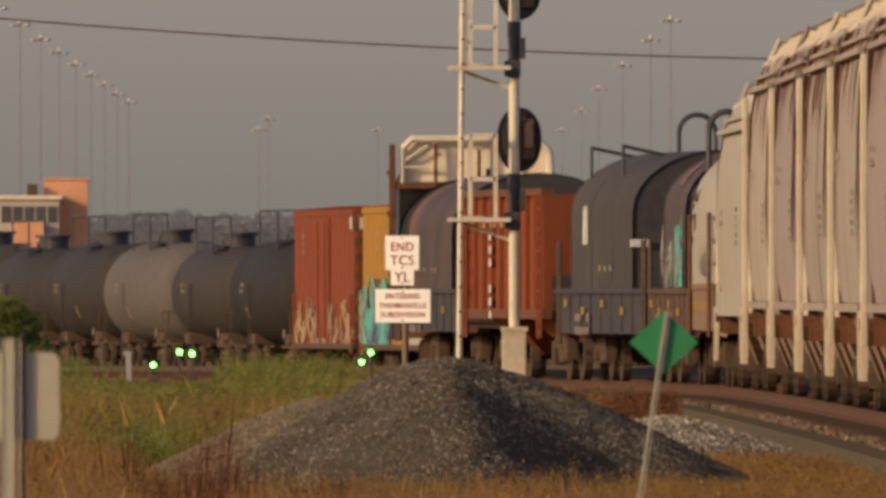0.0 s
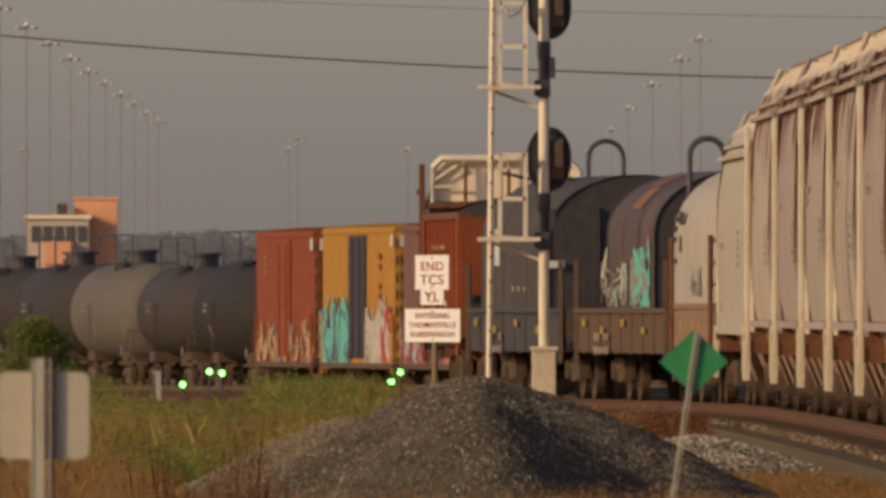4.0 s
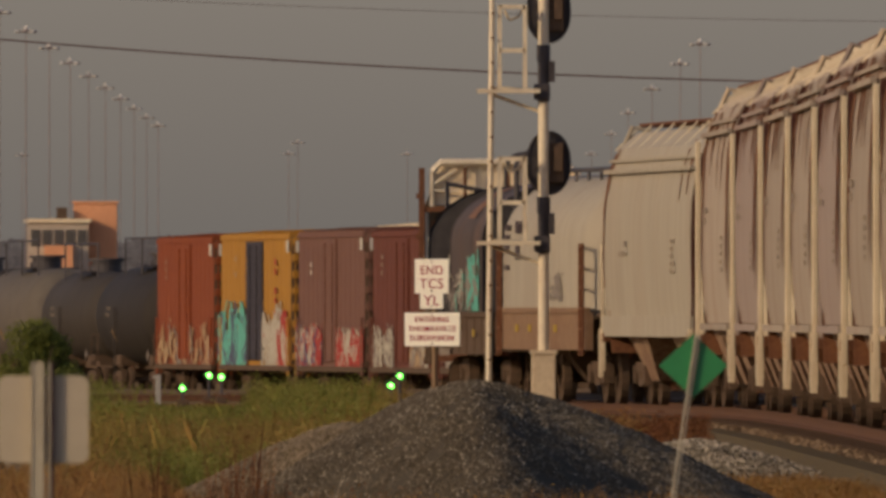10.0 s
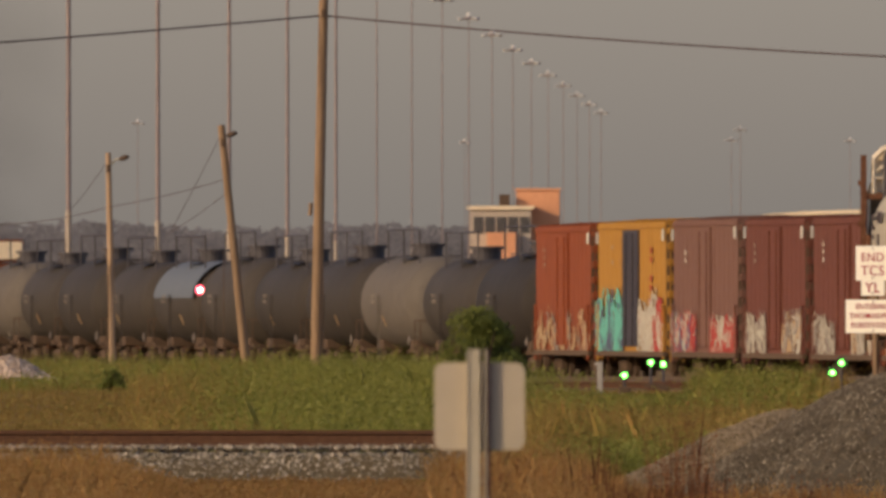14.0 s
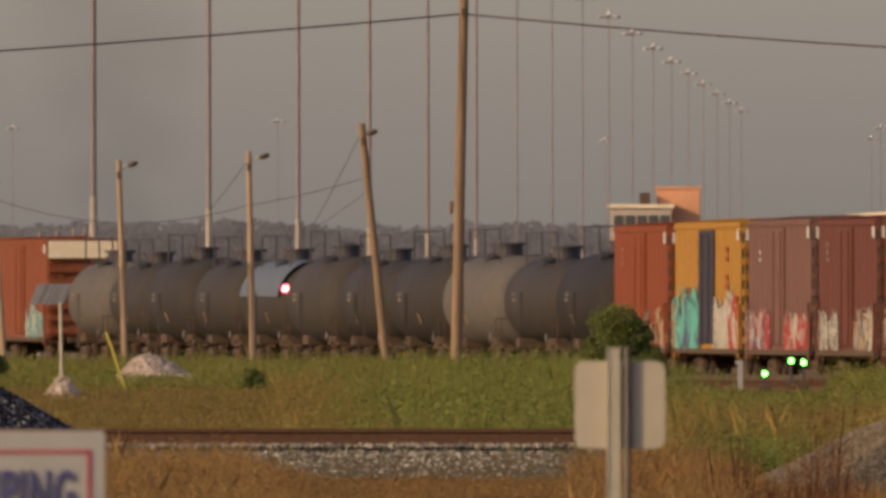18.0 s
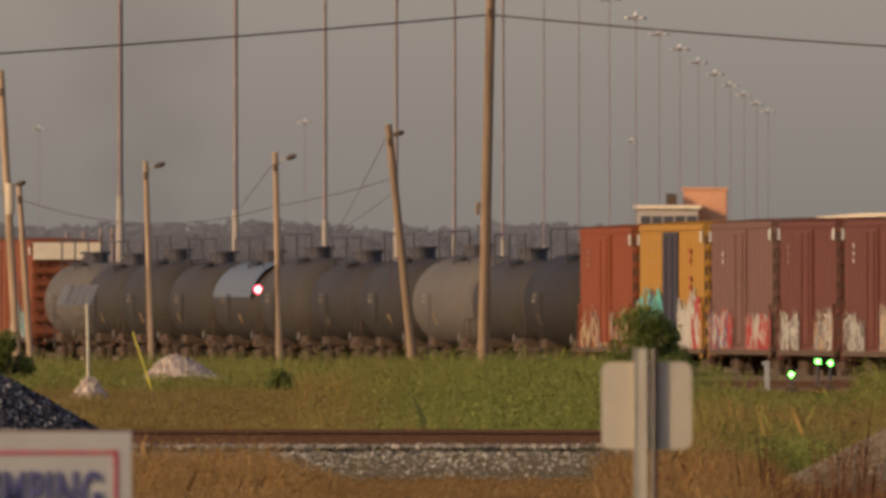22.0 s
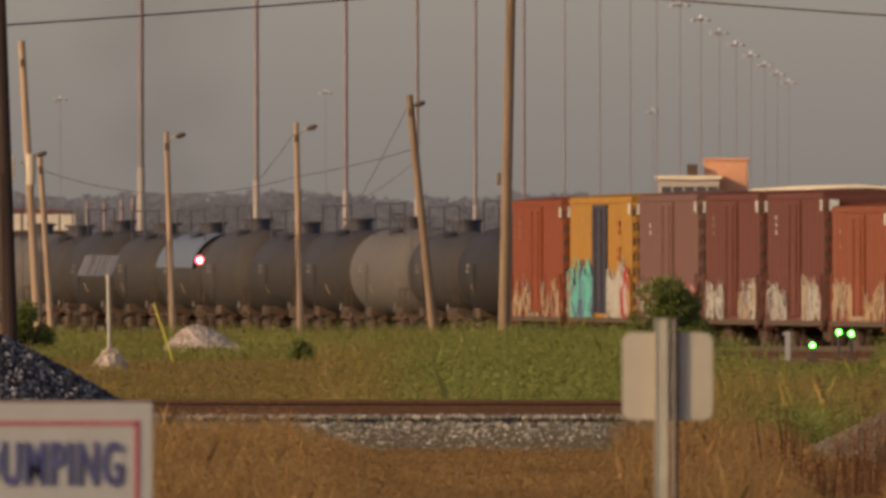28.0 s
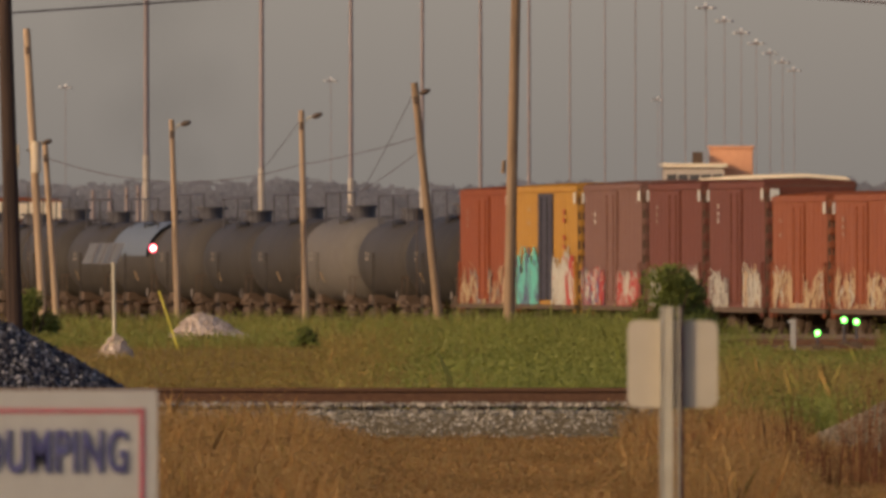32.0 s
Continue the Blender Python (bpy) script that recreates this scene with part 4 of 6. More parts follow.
def coil_car(label, paint, end_paint, length, height, seed=1, plate=False, hoop=False, spray=None, brackets=False):
    car = thing("coil_car", pose(0, 0, 0), label, "coil car", group="coil cars of the train")
    L, w, z0, z1 = length - 1.0, 1.5, 1.5, height
    def sec(y, r=1.0, n=17):
        pts = [(-w * r, y, z0)]
        for a in np.linspace(math.pi, 0, n):
            pts.append((w * r * math.cos(a), y, z1 - 1.0 + 1.0 * r * math.sin(a)))
        return pts + [(w * r, y, z0)]
    h = L / 2 - 2.2
    hf = h - 3.0 if spray else h
    hood = part("hood", loft(B(), [sec(-h), sec(hf)], caps=False), paint, car, "removable arched steel hood")
    smooth(hood, 0.5)
    for s in (-1, 1):
        bm = loft(B(), [sec(s * ((hf if s > 0 else h) - q), 0.985) for q in (0.02, 0.1)])
        end = part("hood_end", bm, end_paint, car, "flat hood end with shade in its dark colour")
        for x in (-0.7, 0, 0.7):
            part("end_bar", box(B(), x, s * ((hf if s > 0 else h) + 0.02), (z0 + z1) / 2 - 0.2, 0.1, 0.07, z1 - z0 - 0.7), end_paint, end)
    for y in np.linspace(-h + 0.03, hf - 0.03, 4):
        part("hood_rib", loft(B(), [sec(y - 0.05, 1.012), sec(y + 0.05, 1.012)], caps=False), paint, hood)
    # lifting brackets that stand over the roof edge
    for y in (-0.5, h - 0.3) if brackets else ():
        bm = B()
        rod(bm, (-w * 0.8, y, z1 - 0.55), (-w * 0.8, y, z1 + 0.1), 0.03, seg=6)
        rod(bm, (-w * 0.8, y, z1 + 0.08), (-w * 0.3, y, z1 - 0.08), 0.03, seg=6)
        part("lifting_bracket", bm, M_BLACK, car, "black angled bracket over the hood")
    if hoop:
        bm = B()
        r = 0.3
        bend(bm, [(0.15 + r * math.cos(a), 1.0, z1 + 0.3 + r * math.sin(a)) for a in np.linspace(math.pi, 0, 14)], 0.042)
        for k in (-1, 1):
            rod(bm, (0.15 + k * r, 1.0, z1 - 0.1), (0.15 + k * r, 1.0, z1 + 0.3), 0.042, seg=6)
        part("grab_hoop", bm, M_BLACK, car, "black pipe hoop")
    bm = B()
    for x in (-1, 1):
        box(bm, x * 1.44, 0, 1.12, 0.14, L, 0.66)
        box(bm, x * 1.5, 0, 1.48, 0.12, L, 0.08)
        for i in range(9):
            box(bm, x * 1.5, -L / 2 + 0.4 + i * (L - 0.8) / 8, 1.12, 0.06, 0.1, 0.6)
    part("side_sill", bm, end_paint if not spray else M_UNDER, car)
    bm = box(B(), 0, 0, 1.0, 2.7, L, 0.3)
    for s in (-1, 1):
        box(bm, 0, s * (L / 2 - 0.1), 1.2, 2.9, 0.3, 0.5)
    part("underframe", bm, M_UNDER, car)
    for i, k in enumerate((0.75, 0.35, -0.1, -0.55)):
        part("yellow_reflector", box(B(), -1.575, k * L / 2, 1.28 - 0.12 * (i % 2), 0.02, 0.3, 0.12), M_REFL, car)
    stencil(car, -1.575, L * 0.2, 1.05, 2, 5, 0.5, 0.22, M_MARK_MID, seed)
    stencil(car, -w - 0.02, 0.2, z0 + 0.35, 1, 4, 0.9, 0.15, M_MARK_MID, seed + 3, gap=0.3)
    if plate:
        bm = B()
        for i, k in enumerate((0, 1)):
            box(bm, -w - 0.03, L * 0.16 + k * 0.35, z1 - 1.2, 0.03, 0.2, 0.62, Matrix.Rotation(0.1 * (1 if k else -1), 4, "X"))
        box(bm, -w - 0.03, L * 0.16 + 0.17, z1 - 0.95, 0.03, 0.5, 0.1)
        part("route_card", bm, M_MARK, car, "torn pale paper plate")
        part("lamp_plate", box(B(), -w + 0.1, -h - 0.06, z0 + 0.75, 0.3, 0.02, 0.12), M_MARK, car)
    if spray:
        graffiti(car, -w - 0.022, -h * 0.9, -h * 0.3, z0 + 0.05, z1 - 1.05, (spray, M_SPRAY_GR, spray), seed, n=8, fill=0.8)
        graffiti(car, -w - 0.022, -h * 0.2, h * 0.6, z0 + 0.05, z1 - 1.1, (M_SPRAY_GR, M_SPRAY_W, spray), seed + 1, n=16, fill=0.5)
        bm = B()
        for a0, a1 in ((2.35, 2.75), (1.9, 2.3)):
            y0 = -h * 0.5 + (2.6 - a0) * 2
            pts = [[(w * 1.012 * math.cos(a), y, z1 - 1.0 + 1.012 * math.sin(a)) for a in np.linspace(a0, a1, 5)] for y in (y0, y0 + 1.6)]
            loft(bm, pts, close=False, caps=False)
        part("rust_patch", bm, mat("orange_rust_bloom", (0.25, 0.115, 0.055), (0.13, 0.075, 0.05), scale=2), car, "orange rust patch")
    for s in (-1, 1):
        side_ladder(car, -w - 0.02, s * (L / 2 - 0.2), 0.6, 2.3, M_UNDER)
    bogies(car, L)
    couplers(car, L)
    return car


def red_gondola(label, length, height):
    car = thing("wood_chip_hopper", pose(0, 0, 0), label, "hopper car")
    L, w, z0, z1 = length - 1.0, 1.5, 1.15, height
    bm = B()
    for x in (-1, 1):
        box(bm, x * (w - 0.04), 0, (z0 + z1) / 2, 0.08, L, z1 - z0)
    for s in (-1, 1):
        box(bm, 0, s * (L / 2 - 0.04), (z0 + z1) / 2 + 0.3, 2 * w - 0.16, 0.08, z1 - z0 - 0.6)
    part("body", bm, M_BOX_RED, car)
    post = None
    for x in (-1, 1):
        for i in range(10):
            m = pose(x * (w + 0.03), -L / 2 + 0.08 + i * (L - 0.16) / 9, 0)
            if post is None:
                post = part("side_post", box(B(), 0, 0, (z0 + z1) / 2, 0.1, 0.14, z1 - z0, bevel=0.02), M_BOX_RED, car)
                post.matrix_basis = m
            else:
                share("side_post", post, car, m)
    bm = B()
    for x in (-1, 1):
        box(bm, x * w, 0, z1 + 0.04, 0.2, L, 0.12)
        box(bm, x * w, 0, z0 - 0.05, 0.16, L, 0.16)
    part("top_chord", bm, M_RUSTY, car)
    part("load", box(B(), 0, 0, z1 - 0.4, 2 * w - 0.2, L - 0.2, 0.1), M_BLACK, car)
    for y in (-L * 0.25, L * 0.25):
        part("discharge_bay", loft(B(), [[(-1.4, y - 2.0, z0), (1.4, y - 2.0, z0), (1.4, y + 2.0, z0), (-1.4, y + 2.0, z0)], [(-0.6, y - 0.6, 0.4), (0.6, y - 0.6, 0.4), (0.6, y + 0.6, 0.4), (-0.6, y + 0.6, 0.4)]]), M_BOX_RED, car)
    part("underframe", box(B(), 0, 0, 0.95, 0.5, L, 0.3), M_UNDER, car)
    stencil(car, -w - 0.09, L * 0.18, 2.4, 7, 1, 0.5, 0.22, M_MARK, 5)
    stencil(car, -w - 0.09, -L * 0.1, 2.2, 4, 1, 0.6, 0.2, M_MARK, 6)
    stencil(car, -w - 0.09, L * 0.1, z1 - 0.5, 1, 8, 0.5, 0.14, M_SPRAY_Y, 7)
    for s in (-1, 1):
        side_ladder(car, -w - 0.1, s * (L / 2 - 0.3), 0.7, z1, M_BOX_RED)
    bogies(car, L)
    couplers(car, L)
    return car


# the far part of the train, from the first boxcar back, then the tanks ahead of it
box_specs = [
    ("worn rust-red steel boxcar with peeling tan spray paint", M_BOX_RED, 17.2, 5.14, None, None),
    ("yellow boxcar with a dark sliding door and teal graffiti", M_BOX_YEL, 20.3, 5.2, M_DOOR_DK, None),
    ("faded mauve-brown boxcar with red and white graffiti", M_BOX_PINK, 18.9, 5.23, None, None),
    ("dark brown boxcar with pale graffiti along its foot", M_BOX_BROWN, 17.2, 5.2, None, None),
    ("dark red-brown boxcar with grey graffiti", M_BOX_BROWN, 17.6, 5.2, None, None),
    ("orange-red boxcar with worn lettering and tan graffiti", M_BOX_ORANGE, 17.0, 4.72, None, None),
    ("orange-red boxcar with pale graffiti", M_BOX_ORANGE, 17.0, 4.72, None, None),
    ("rust-red boxcar with spray paint", M_BOX_RED, 17.0, 4.9, None, None),
]  # lengths over the couplers
JOINT = 0.9  # where the boxcars meet the tank cars
s = JOINT
for i, (lab, paint, L, H, door, band) in enumerate(box_specs):
    c = boxcar(lab, paint, L, H, door, seed=i + 3, band=band)
    e = L / 2 - 0.6
    if i == 0:
        graffiti(c, -1.54, -e, e, 0.95, 2.7, (M_SPRAY_Y, M_SPRAY_GR, M_SPRAY_Y), 31, n=34, fill=0.45)
    elif i == 1:
        graffiti(c, -1.54, 1.9, e, 0.95, 3.0, (M_TEAL, M_TEAL, M_TEAL, M_SPRAY_B), 32, n=18, fill=0.95)
        graffiti(c, -1.54, -e + 0.6, -1.8, 0.95, 3.1, (M_SPRAY_W, M_SPRAY_W, M_SPRAY_R), 33, n=28, fill=0.75)
        stencil(c, -1.56, -5.2, 4.2, 5, 1, 0.9, 0.3, M_SPRAY_R, 8)
    elif i == 2:
        graffiti(c, -1.54, 2.0, e, 0.95, 2.6, (M_SPRAY_R, M_SPRAY_R, M_SPRAY_W, M_SPRAY_B), 37, n=28, fill=0.72)
        graffiti(c, -1.54, -e + 0.4, -1.5, 0.95, 2.6, (M_SPRAY_R, M_SPRAY_R, M_SPRAY_W), 38, n=28, fill=0.75)
    elif i < 5:
        graffiti(c, -1.54, 2.0, e - 0.5, 0.95, 2.6, (M_SPRAY_W, M_SPRAY_GR, M_SPRAY_W), 40 + i, n=26, fill=0.5)
        graffiti(c, -1.54, -e + 0.8, -2.0, 0.95, 2.7, (M_SPRAY_W, M_SPRAY_GR, M_SPRAY_Y), 50 + i, n=26, fill=0.5)
    else:
        graffiti(c, -1.54, -e + 0.5, e - 0.8, 0.95, 2.6, (M_SPRAY_Y, M_SPRAY_Y, M_SPRAY_W), 60 + i, n=34, fill=0.5)
    stencil(c, -1.56, 5.0, H - 0.9, 3, 1, 0.6, 0.24, M_MARK if i in (2, 4) else M_MARK_MID, 70 + i, gap=0.4)
    MOVERS.append((c, far_at, s, L))
    s -= L
s = JOINT
BLACK_TANK, GREY_TANK = "black tank car with dust streaks", "faded pinkish grey tank car"
BLUE_TANK, HEAD_TANK = "black tank car with a pale blue upper jacket", "faded grey tank car at the head of the string"
tank_specs = [(BLACK_TANK, M_TANK, None, 17.1), (BLACK_TANK, M_TANK, None, 16.6), (GREY_TANK, M_TANK_LT, None, 17.2), (BLACK_TANK, M_TANK, None, 16.8), (BLACK_TANK, M_TANK, None, 16.6),
              (BLACK_TANK, M_TANK, None, 15.2), (BLUE_TANK, M_TANK, M_TANK_BLUE, 16.0), (BLACK_TANK, M_TANK, None, 15.3), (BLACK_TANK, M_TANK, None, 15.3),
              (BLACK_TANK, M_TANK, None, 13.8), (HEAD_TANK, M_TANK_LT, None, 13.4)]
for i, (lab, paint, cap, L) in enumerate(tank_specs):
    c = tank_car(lab, paint, L, seed=i + 1, cap=cap)
    s += L
    if cap:
        # sun glint on the tank's end, added as a glowing disc and ring
        part("marker_lamp", rod(B(), (-1.35, -L / 2 + 0.75, 2.98), (-1.38, -L / 2 + 0.60, 2.98), 0.09, seg=14), M_GLINT_W, c, "glowing white disc for a sun glint")
        part("lamp_bezel", rod(B(), (-1.35, -L / 2 + 0.8, 2.98), (-1.37, -L / 2 + 0.70, 2.98), 0.17, seg=16), M_GLINT_RED, c, "glowing red ring for the glint's halo")
    MOVERS.append((c, far_at, s, L))

# the near part: hoppers, then coil cars ahead of them
S_NEAR = near_s(449)
L_H = 13.0
c = round_hopper("light grey rounded covered hopper with dark bar mark", M_HOP_GR, L_H, 3.85)
MOVERS.append((c, near_at, S_NEAR, L_H))
s = S_NEAR - L_H
L_F = 18.5
first = hopper("clean light grey covered hopper with cream end posts", M_HOP_GR, L_F, 4.58, seed=2, clean=True)
MOVERS.append((first, near_at, s, L_F))
L_J = 17.6
jumbo = []
for i in range(9):
    if i < 3:
        c = hopper(("rust-streaked white covered hopper with cream end posts", "pinkish white covered hopper with rusty ends", "weathered cream covered hopper")[i], (M_HOP, M_HOP_PK, M_HOP)[i], L_J, 5.05, seed=3 + i)
        jumbo.append(c)
    else:
        c = copy_thing(jumbo[i % 3], pose(0, 0, 0))
    s -= L_F if i == 0 else L_J
    MOVERS.append((c, near_at, s, L_J))
s = S_NEAR
L_C = 16.0
for lab, paint, endp, kw in [
    ("brown-grey coil car with teal graffiti and orange rust", M_COIL_BR, M_COIL_DK, dict(spray=M_TEAL, seed=4)),
    ("dark grey arched coil car with a torn white card", M_COIL, M_COIL_DK, dict(plate=True, hoop=True, brackets=True, seed=2)),
]:
    s += L_C
    c = coil_car(lab, paint, endp, L_C, 3.75, **kw)
    MOVERS.append((c, near_at, s, L_C))
s += 12.2
c = red_gondola("rust-red high-sided hopper car with white stencils", 12.2, 3.08)
MOVERS.append((c, near_at, s, 12.2))
for lab, paint in (("brown arched coil car", M_COIL_BR), ("blue-grey arched coil car", M_COIL)):
    s += L_C
    c = coil_car(lab, paint, M_COIL_DK, L_C, 3.5, seed=9)
    MOVERS.append((c, near_at, s, L_C))


# ---- the parked car behind the curve, end on ----
def parked_car():
    car = thing("parked_hopper", Matrix.Translation(parked_at(6.5)[0]), "parked white-topped hopper car seen end on", "hopper car")
    w, L, z1 = 1.62, 13.0, 4.72
    part("body", loft(B(), [[(-w + 0.05, y, 1.2), (-w + 0.05, y, 3.75), (-w + 0.3, y, z1 - 0.35), (w - 0.3, y, z1 - 0.35), (w - 0.05, y, 3.75), (w - 0.05, y, 1.2)] for y in (-L / 2 + 1.2, L / 2 - 0.4)]), M_UNDER, car)
    bm = loft(B(), [[(-w + 0.12, y, 3.82), (-w + 0.3, y, z1 - 0.1), (w - 0.3, y, z1 - 0.1), (w - 0.1, y, 3.82)] for y in (-L / 2 + 0.35, -L / 2 + 0.6)])
    part("end_panel", bm, M_WHITE_TOP, car, "cream white upper end panel")
    bm = B()
    y = -L / 2 + 0.2
    rod(bm, (-w + 0.22, y, 3.78), (-w + 0.22, y, z1 - 0.25), 0.05)
    bend(bm, [(-w + 0.22, y, z1 - 0.25), (-w + 0.4, y, z1 - 0.06), (w - 0.4, y, z1 - 0.06), (w - 0.15, y, z1 - 0.3), (w - 0.1, y, 3.78)], 0.08)
    rod(bm, (-w + 0.25, y, z1 - 0.5), (-w + 0.7, y, z1 - 0.2), 0.03)
    rod(bm, (-w + 0.25, y, z1 - 0.62), (-w + 0.75, y, z1 - 0.62), 0.03)
    for x in (-0.75, 0.1, 0.75):
        rod(bm, (x, y, 3.78), (x, y, z1 - 0.06), 0.03)
    rod(bm, (-w + 0.1, y, 1.2), (-w + 0.1, y, 3.78), 0.05)
    part("railing", bm, M_MAST, car, "pale pipe railing across the end")
    bm = box(B(), -w + 0.02, -L / 2 + 0.2, 2.9, 0.12, 0.2, 3.3)
    for i in range(4):
        box(bm, -w - 0.02, -L / 2 + 0.2, 1.6 + i * 0.8, 0.14, 0.24, 0.1)
    part("corner_post", bm, M_RUSTY, car, "rusty corner post")
    bm = box(B(), 0, -L / 2 + 0.2, 3.74, 2 * w, 0.16, 0.1)
    for x in (-0.75, 0.1):
        rod(bm, (x, -L / 2 + 0.12, 3.74), (x, -L / 2 + 0.12, z1 - 0.15), 0.035)
    box(bm, 0, 0, 0.9, 2.8, L, 0.3)
    part("end_frame", bm, M_RUSTY, car)
    part("slope_sheet", loft(B(), [[(-w + 0.1, -L / 2 + 0.5, 3.7), (w - 0.1, -L / 2 + 0.5, 3.7), (w - 0.1, -L / 2 + 2.2, 1.2), (-w + 0.1, -L / 2 + 2.2, 1.2)], [(-w + 0.1, -L / 2 + 0.6, 3.7), (w - 0.1, -L / 2 + 0.6, 3.7), (w - 0.1, -L / 2 + 2.3, 1.2), (-w + 0.1, -L / 2 + 2.3, 1.2)]]), M_COIL_DK, car)
    part("number_bars", box(box(B(), 0.28, -L / 2 + 0.34, 4.0, 0.07, 0.02, 0.16), 0.42, -L / 2 + 0.34, 4.0, 0.1, 0.02, 0.16), M_MARK_DK, car)
    bm = B()
    for x in (-0.9, -0.3, 0.3, 0.9):
        box(bm, x, 0, z1 - 0.2, 0.08, L - 1.0, 0.08)
    part("roof_walk", bm, M_RUSTY, car)
    bogies(car, L)
    couplers(car, L)


parked_car()


# ---- signal mast with two heads ----
def signal():
    D = 330.0
    x0 = spot(183, D)
    sg = thing("railway_signal", pose(x0, D, 0), "pale signal mast with two dark heads on a concrete base", "signal")
    k = D / F
    zb, g = lift(-66, D), ground_z(0, D)
    part("mast", rod(B(), (0, 0, zb - 0.1), (0, 0, lift(640, D)), 0.066, seg=16), M_MAST, sg)
    bm = box(B(), 0.0, 0, (zb + g) / 2, 0.30, 0.3, zb - g, bevel=0.02)
    box(bm, -0.0, 0, zb - 0.02, 0.34, 0.34, 0.05)
    part("base", bm, M_CONC, sg, "pale stained concrete base")
    for v in (266, 535):
        z = lift(v, D)
        n = 28
        cx = 9 * k
        hd = part("head", loft(B(), [[(cx + 0.265 * r * math.cos(a), y, z + 0.385 * r * math.copysign(abs(math.sin(a)) ** 0.85, math.sin(a))) for a in [i / n * math.tau for i in range(n)]] for y, r in ((0.16, 0.97), (0.19, 1.0), (0.21, 1.0), (0.22, 0.97))]), M_BLACK, sg, "black oval backboard")
        part("housing", box(box(B(), cx + 0.09, 0.1, z, 0.2, 0.16, 0.5, bevel=0.02), cx + 0.12, 0.0, z + 0.05, 0.1, 0.1, 0.3), M_UNDER, hd)
        part("rim", bend(B(), [(cx + 0.262 * math.cos(a), 0.15, z + 0.385 * math.copysign(abs(math.sin(a)) ** 0.85, math.sin(a))) for a in np.linspace(0, math.tau, 29)], 0.016), M_BLACK, hd)
        for sgn in (-1, 1):
            part("hood", rod(B(), (cx, 0.2, z + sgn * 0.18), (cx, 0.5, z + sgn * 0.18), 0.12, seg=14), M_BLACK, hd)
        # dark clamps below the head
        bm = rod(B(), (0, 0, z - 0.62), (0, 0, z - 0.42), 0.085, seg=12)
        rod(bm, (0, 0, z - 1.12), (0, 0, z - 0.62), 0.072, seg=12)
        box(bm, -0.02, -0.06, z - 1.0, 0.2, 0.16, 0.2, bevel=0.02)
        box(bm, 0.1, -0.02, z - 0.75, 0.08, 0.12, 0.26)
        part("bracket", bm, M_BLACK, sg, "dark clamp and junction box")
        # platform with its railing
        zp = lift(v - 142, D)
        pl = part("platform", box(B(), -62 * k, 0.0, zp, 112 * k, 0.5, 0.05), M_MAST, sg, "pale maintenance platform")
        bm = B()
        for xx in (-78 * k, -33 * k):
            box(bm, xx, -0.2, zp + 0.53, 0.055, 0.05, 1.06)
            rod(bm, (xx, 0.2, zp), (xx, 0.2, zp + 1.0), 0.02)
        for zz in (0.5, 1.04):
            box(bm, -55 * k, -0.2, zp + zz, 45 * k, 0.05, 0.055)
        bend(bm, [(-70 * k, 0.0, zp + 1.0), (-60 * k, 0, zp + 0.88), (-45 * k, 0, zp + 0.92), (-35 * k, 0, zp + 1.05)], 0.02)
        part("guard_frame", bm, M_MAST, pl)
        part("brace", rod(B(), (-92 * k, 0, zp - 0.04), (-8 * k, 0, zp - 0.25), 0.022), M_MAST, pl)
    # ladder, seen nearly edge on
    bm = B()
    a0, a1 = Vector((-99 * k, 0, g)), Vector((-90 * k, 0, lift(640, D)))
    for yy in (-0.2, 0.2):
        rod(bm, a0 + Vector((0, yy, 0)), a1 + Vector((0, yy, 0)), 0.036, seg=8)
    part("ladder_rail", bm, M_MAST, sg, "long pale ladder")
    for i in range(21):
        p = a0.lerp(a1, (i + 0.5) / 21)
        part("rung", rod(B(), p + Vector((0.01, -0.27, 0)), p + Vector((0.01, 0.24, 0)), 0.02, seg=6), M_RUSTY, sg)
    bm = B()
    for v in (130, 400):
        rod(bm, (-96 * k, 0, lift(v, D)), (0, 0, lift(v - 6, D)), 0.018)
    part("stay", bm, M_MAST, sg)


signal()


# ---- line signs ----
def board_sign():
    D = 322.0
    k = D / F
    kx = k * 1.06  # the boards are turned a little towards the sun
    s = thing("line_sign", pose(spot(-15, D), D, 0, 0, 0, -20), "three white boards with dark red lettering on one post", "sign")
    part("post", rod(B(), (0.02, 0.05, ground_z(0, D)), (0.02, 0.05, lift(90, D)), 0.035, seg=10), M_WOOD, s)
    for name, w, h, v, lines in (("end_board", 60, 61, 65.5, [("END", 10, 0.15, 39), ("TCS", -14, 0.17, 41)]), ("limit_board", 41, 27, 21.5, [("YL", 0, 0.175, 27)]),
                                 ("subdivision_board", 98, 59, -28.5, [("ENTERING", 17, 0.095, 60), ("THOMASVILLE", 0.5, 0.095, 84), ("SUBDIVISION", -16, 0.095, 78)])):
        z = lift(v, D)
        x = 1.0 * kx if w == 98 else 0.0
        b = part(name, box(B(), x, 0, z, w * kx, 0.006, h * k, bevel=0.002), M_WHITE, s, "white board with dark red words")
        for text, dv, size, wide in lines:
            words("lettering", text, size, M_RED_INK, b, pose(x, -0.006, z + dv * k) @ FACE, bold=0.0003, spacing=1.1, width=wide * kx)
        part("bolt", rod(rod(B(), (x, -0.01, z + h * k / 2 - 0.03), (x, 0.0, z + h * k / 2 - 0.03), 0.012), (x, -0.01, z - h * k / 2 + 0.03), (x, 0, z - h * k / 2 + 0.03), 0.012), M_RUSTY, b)


board_sign()


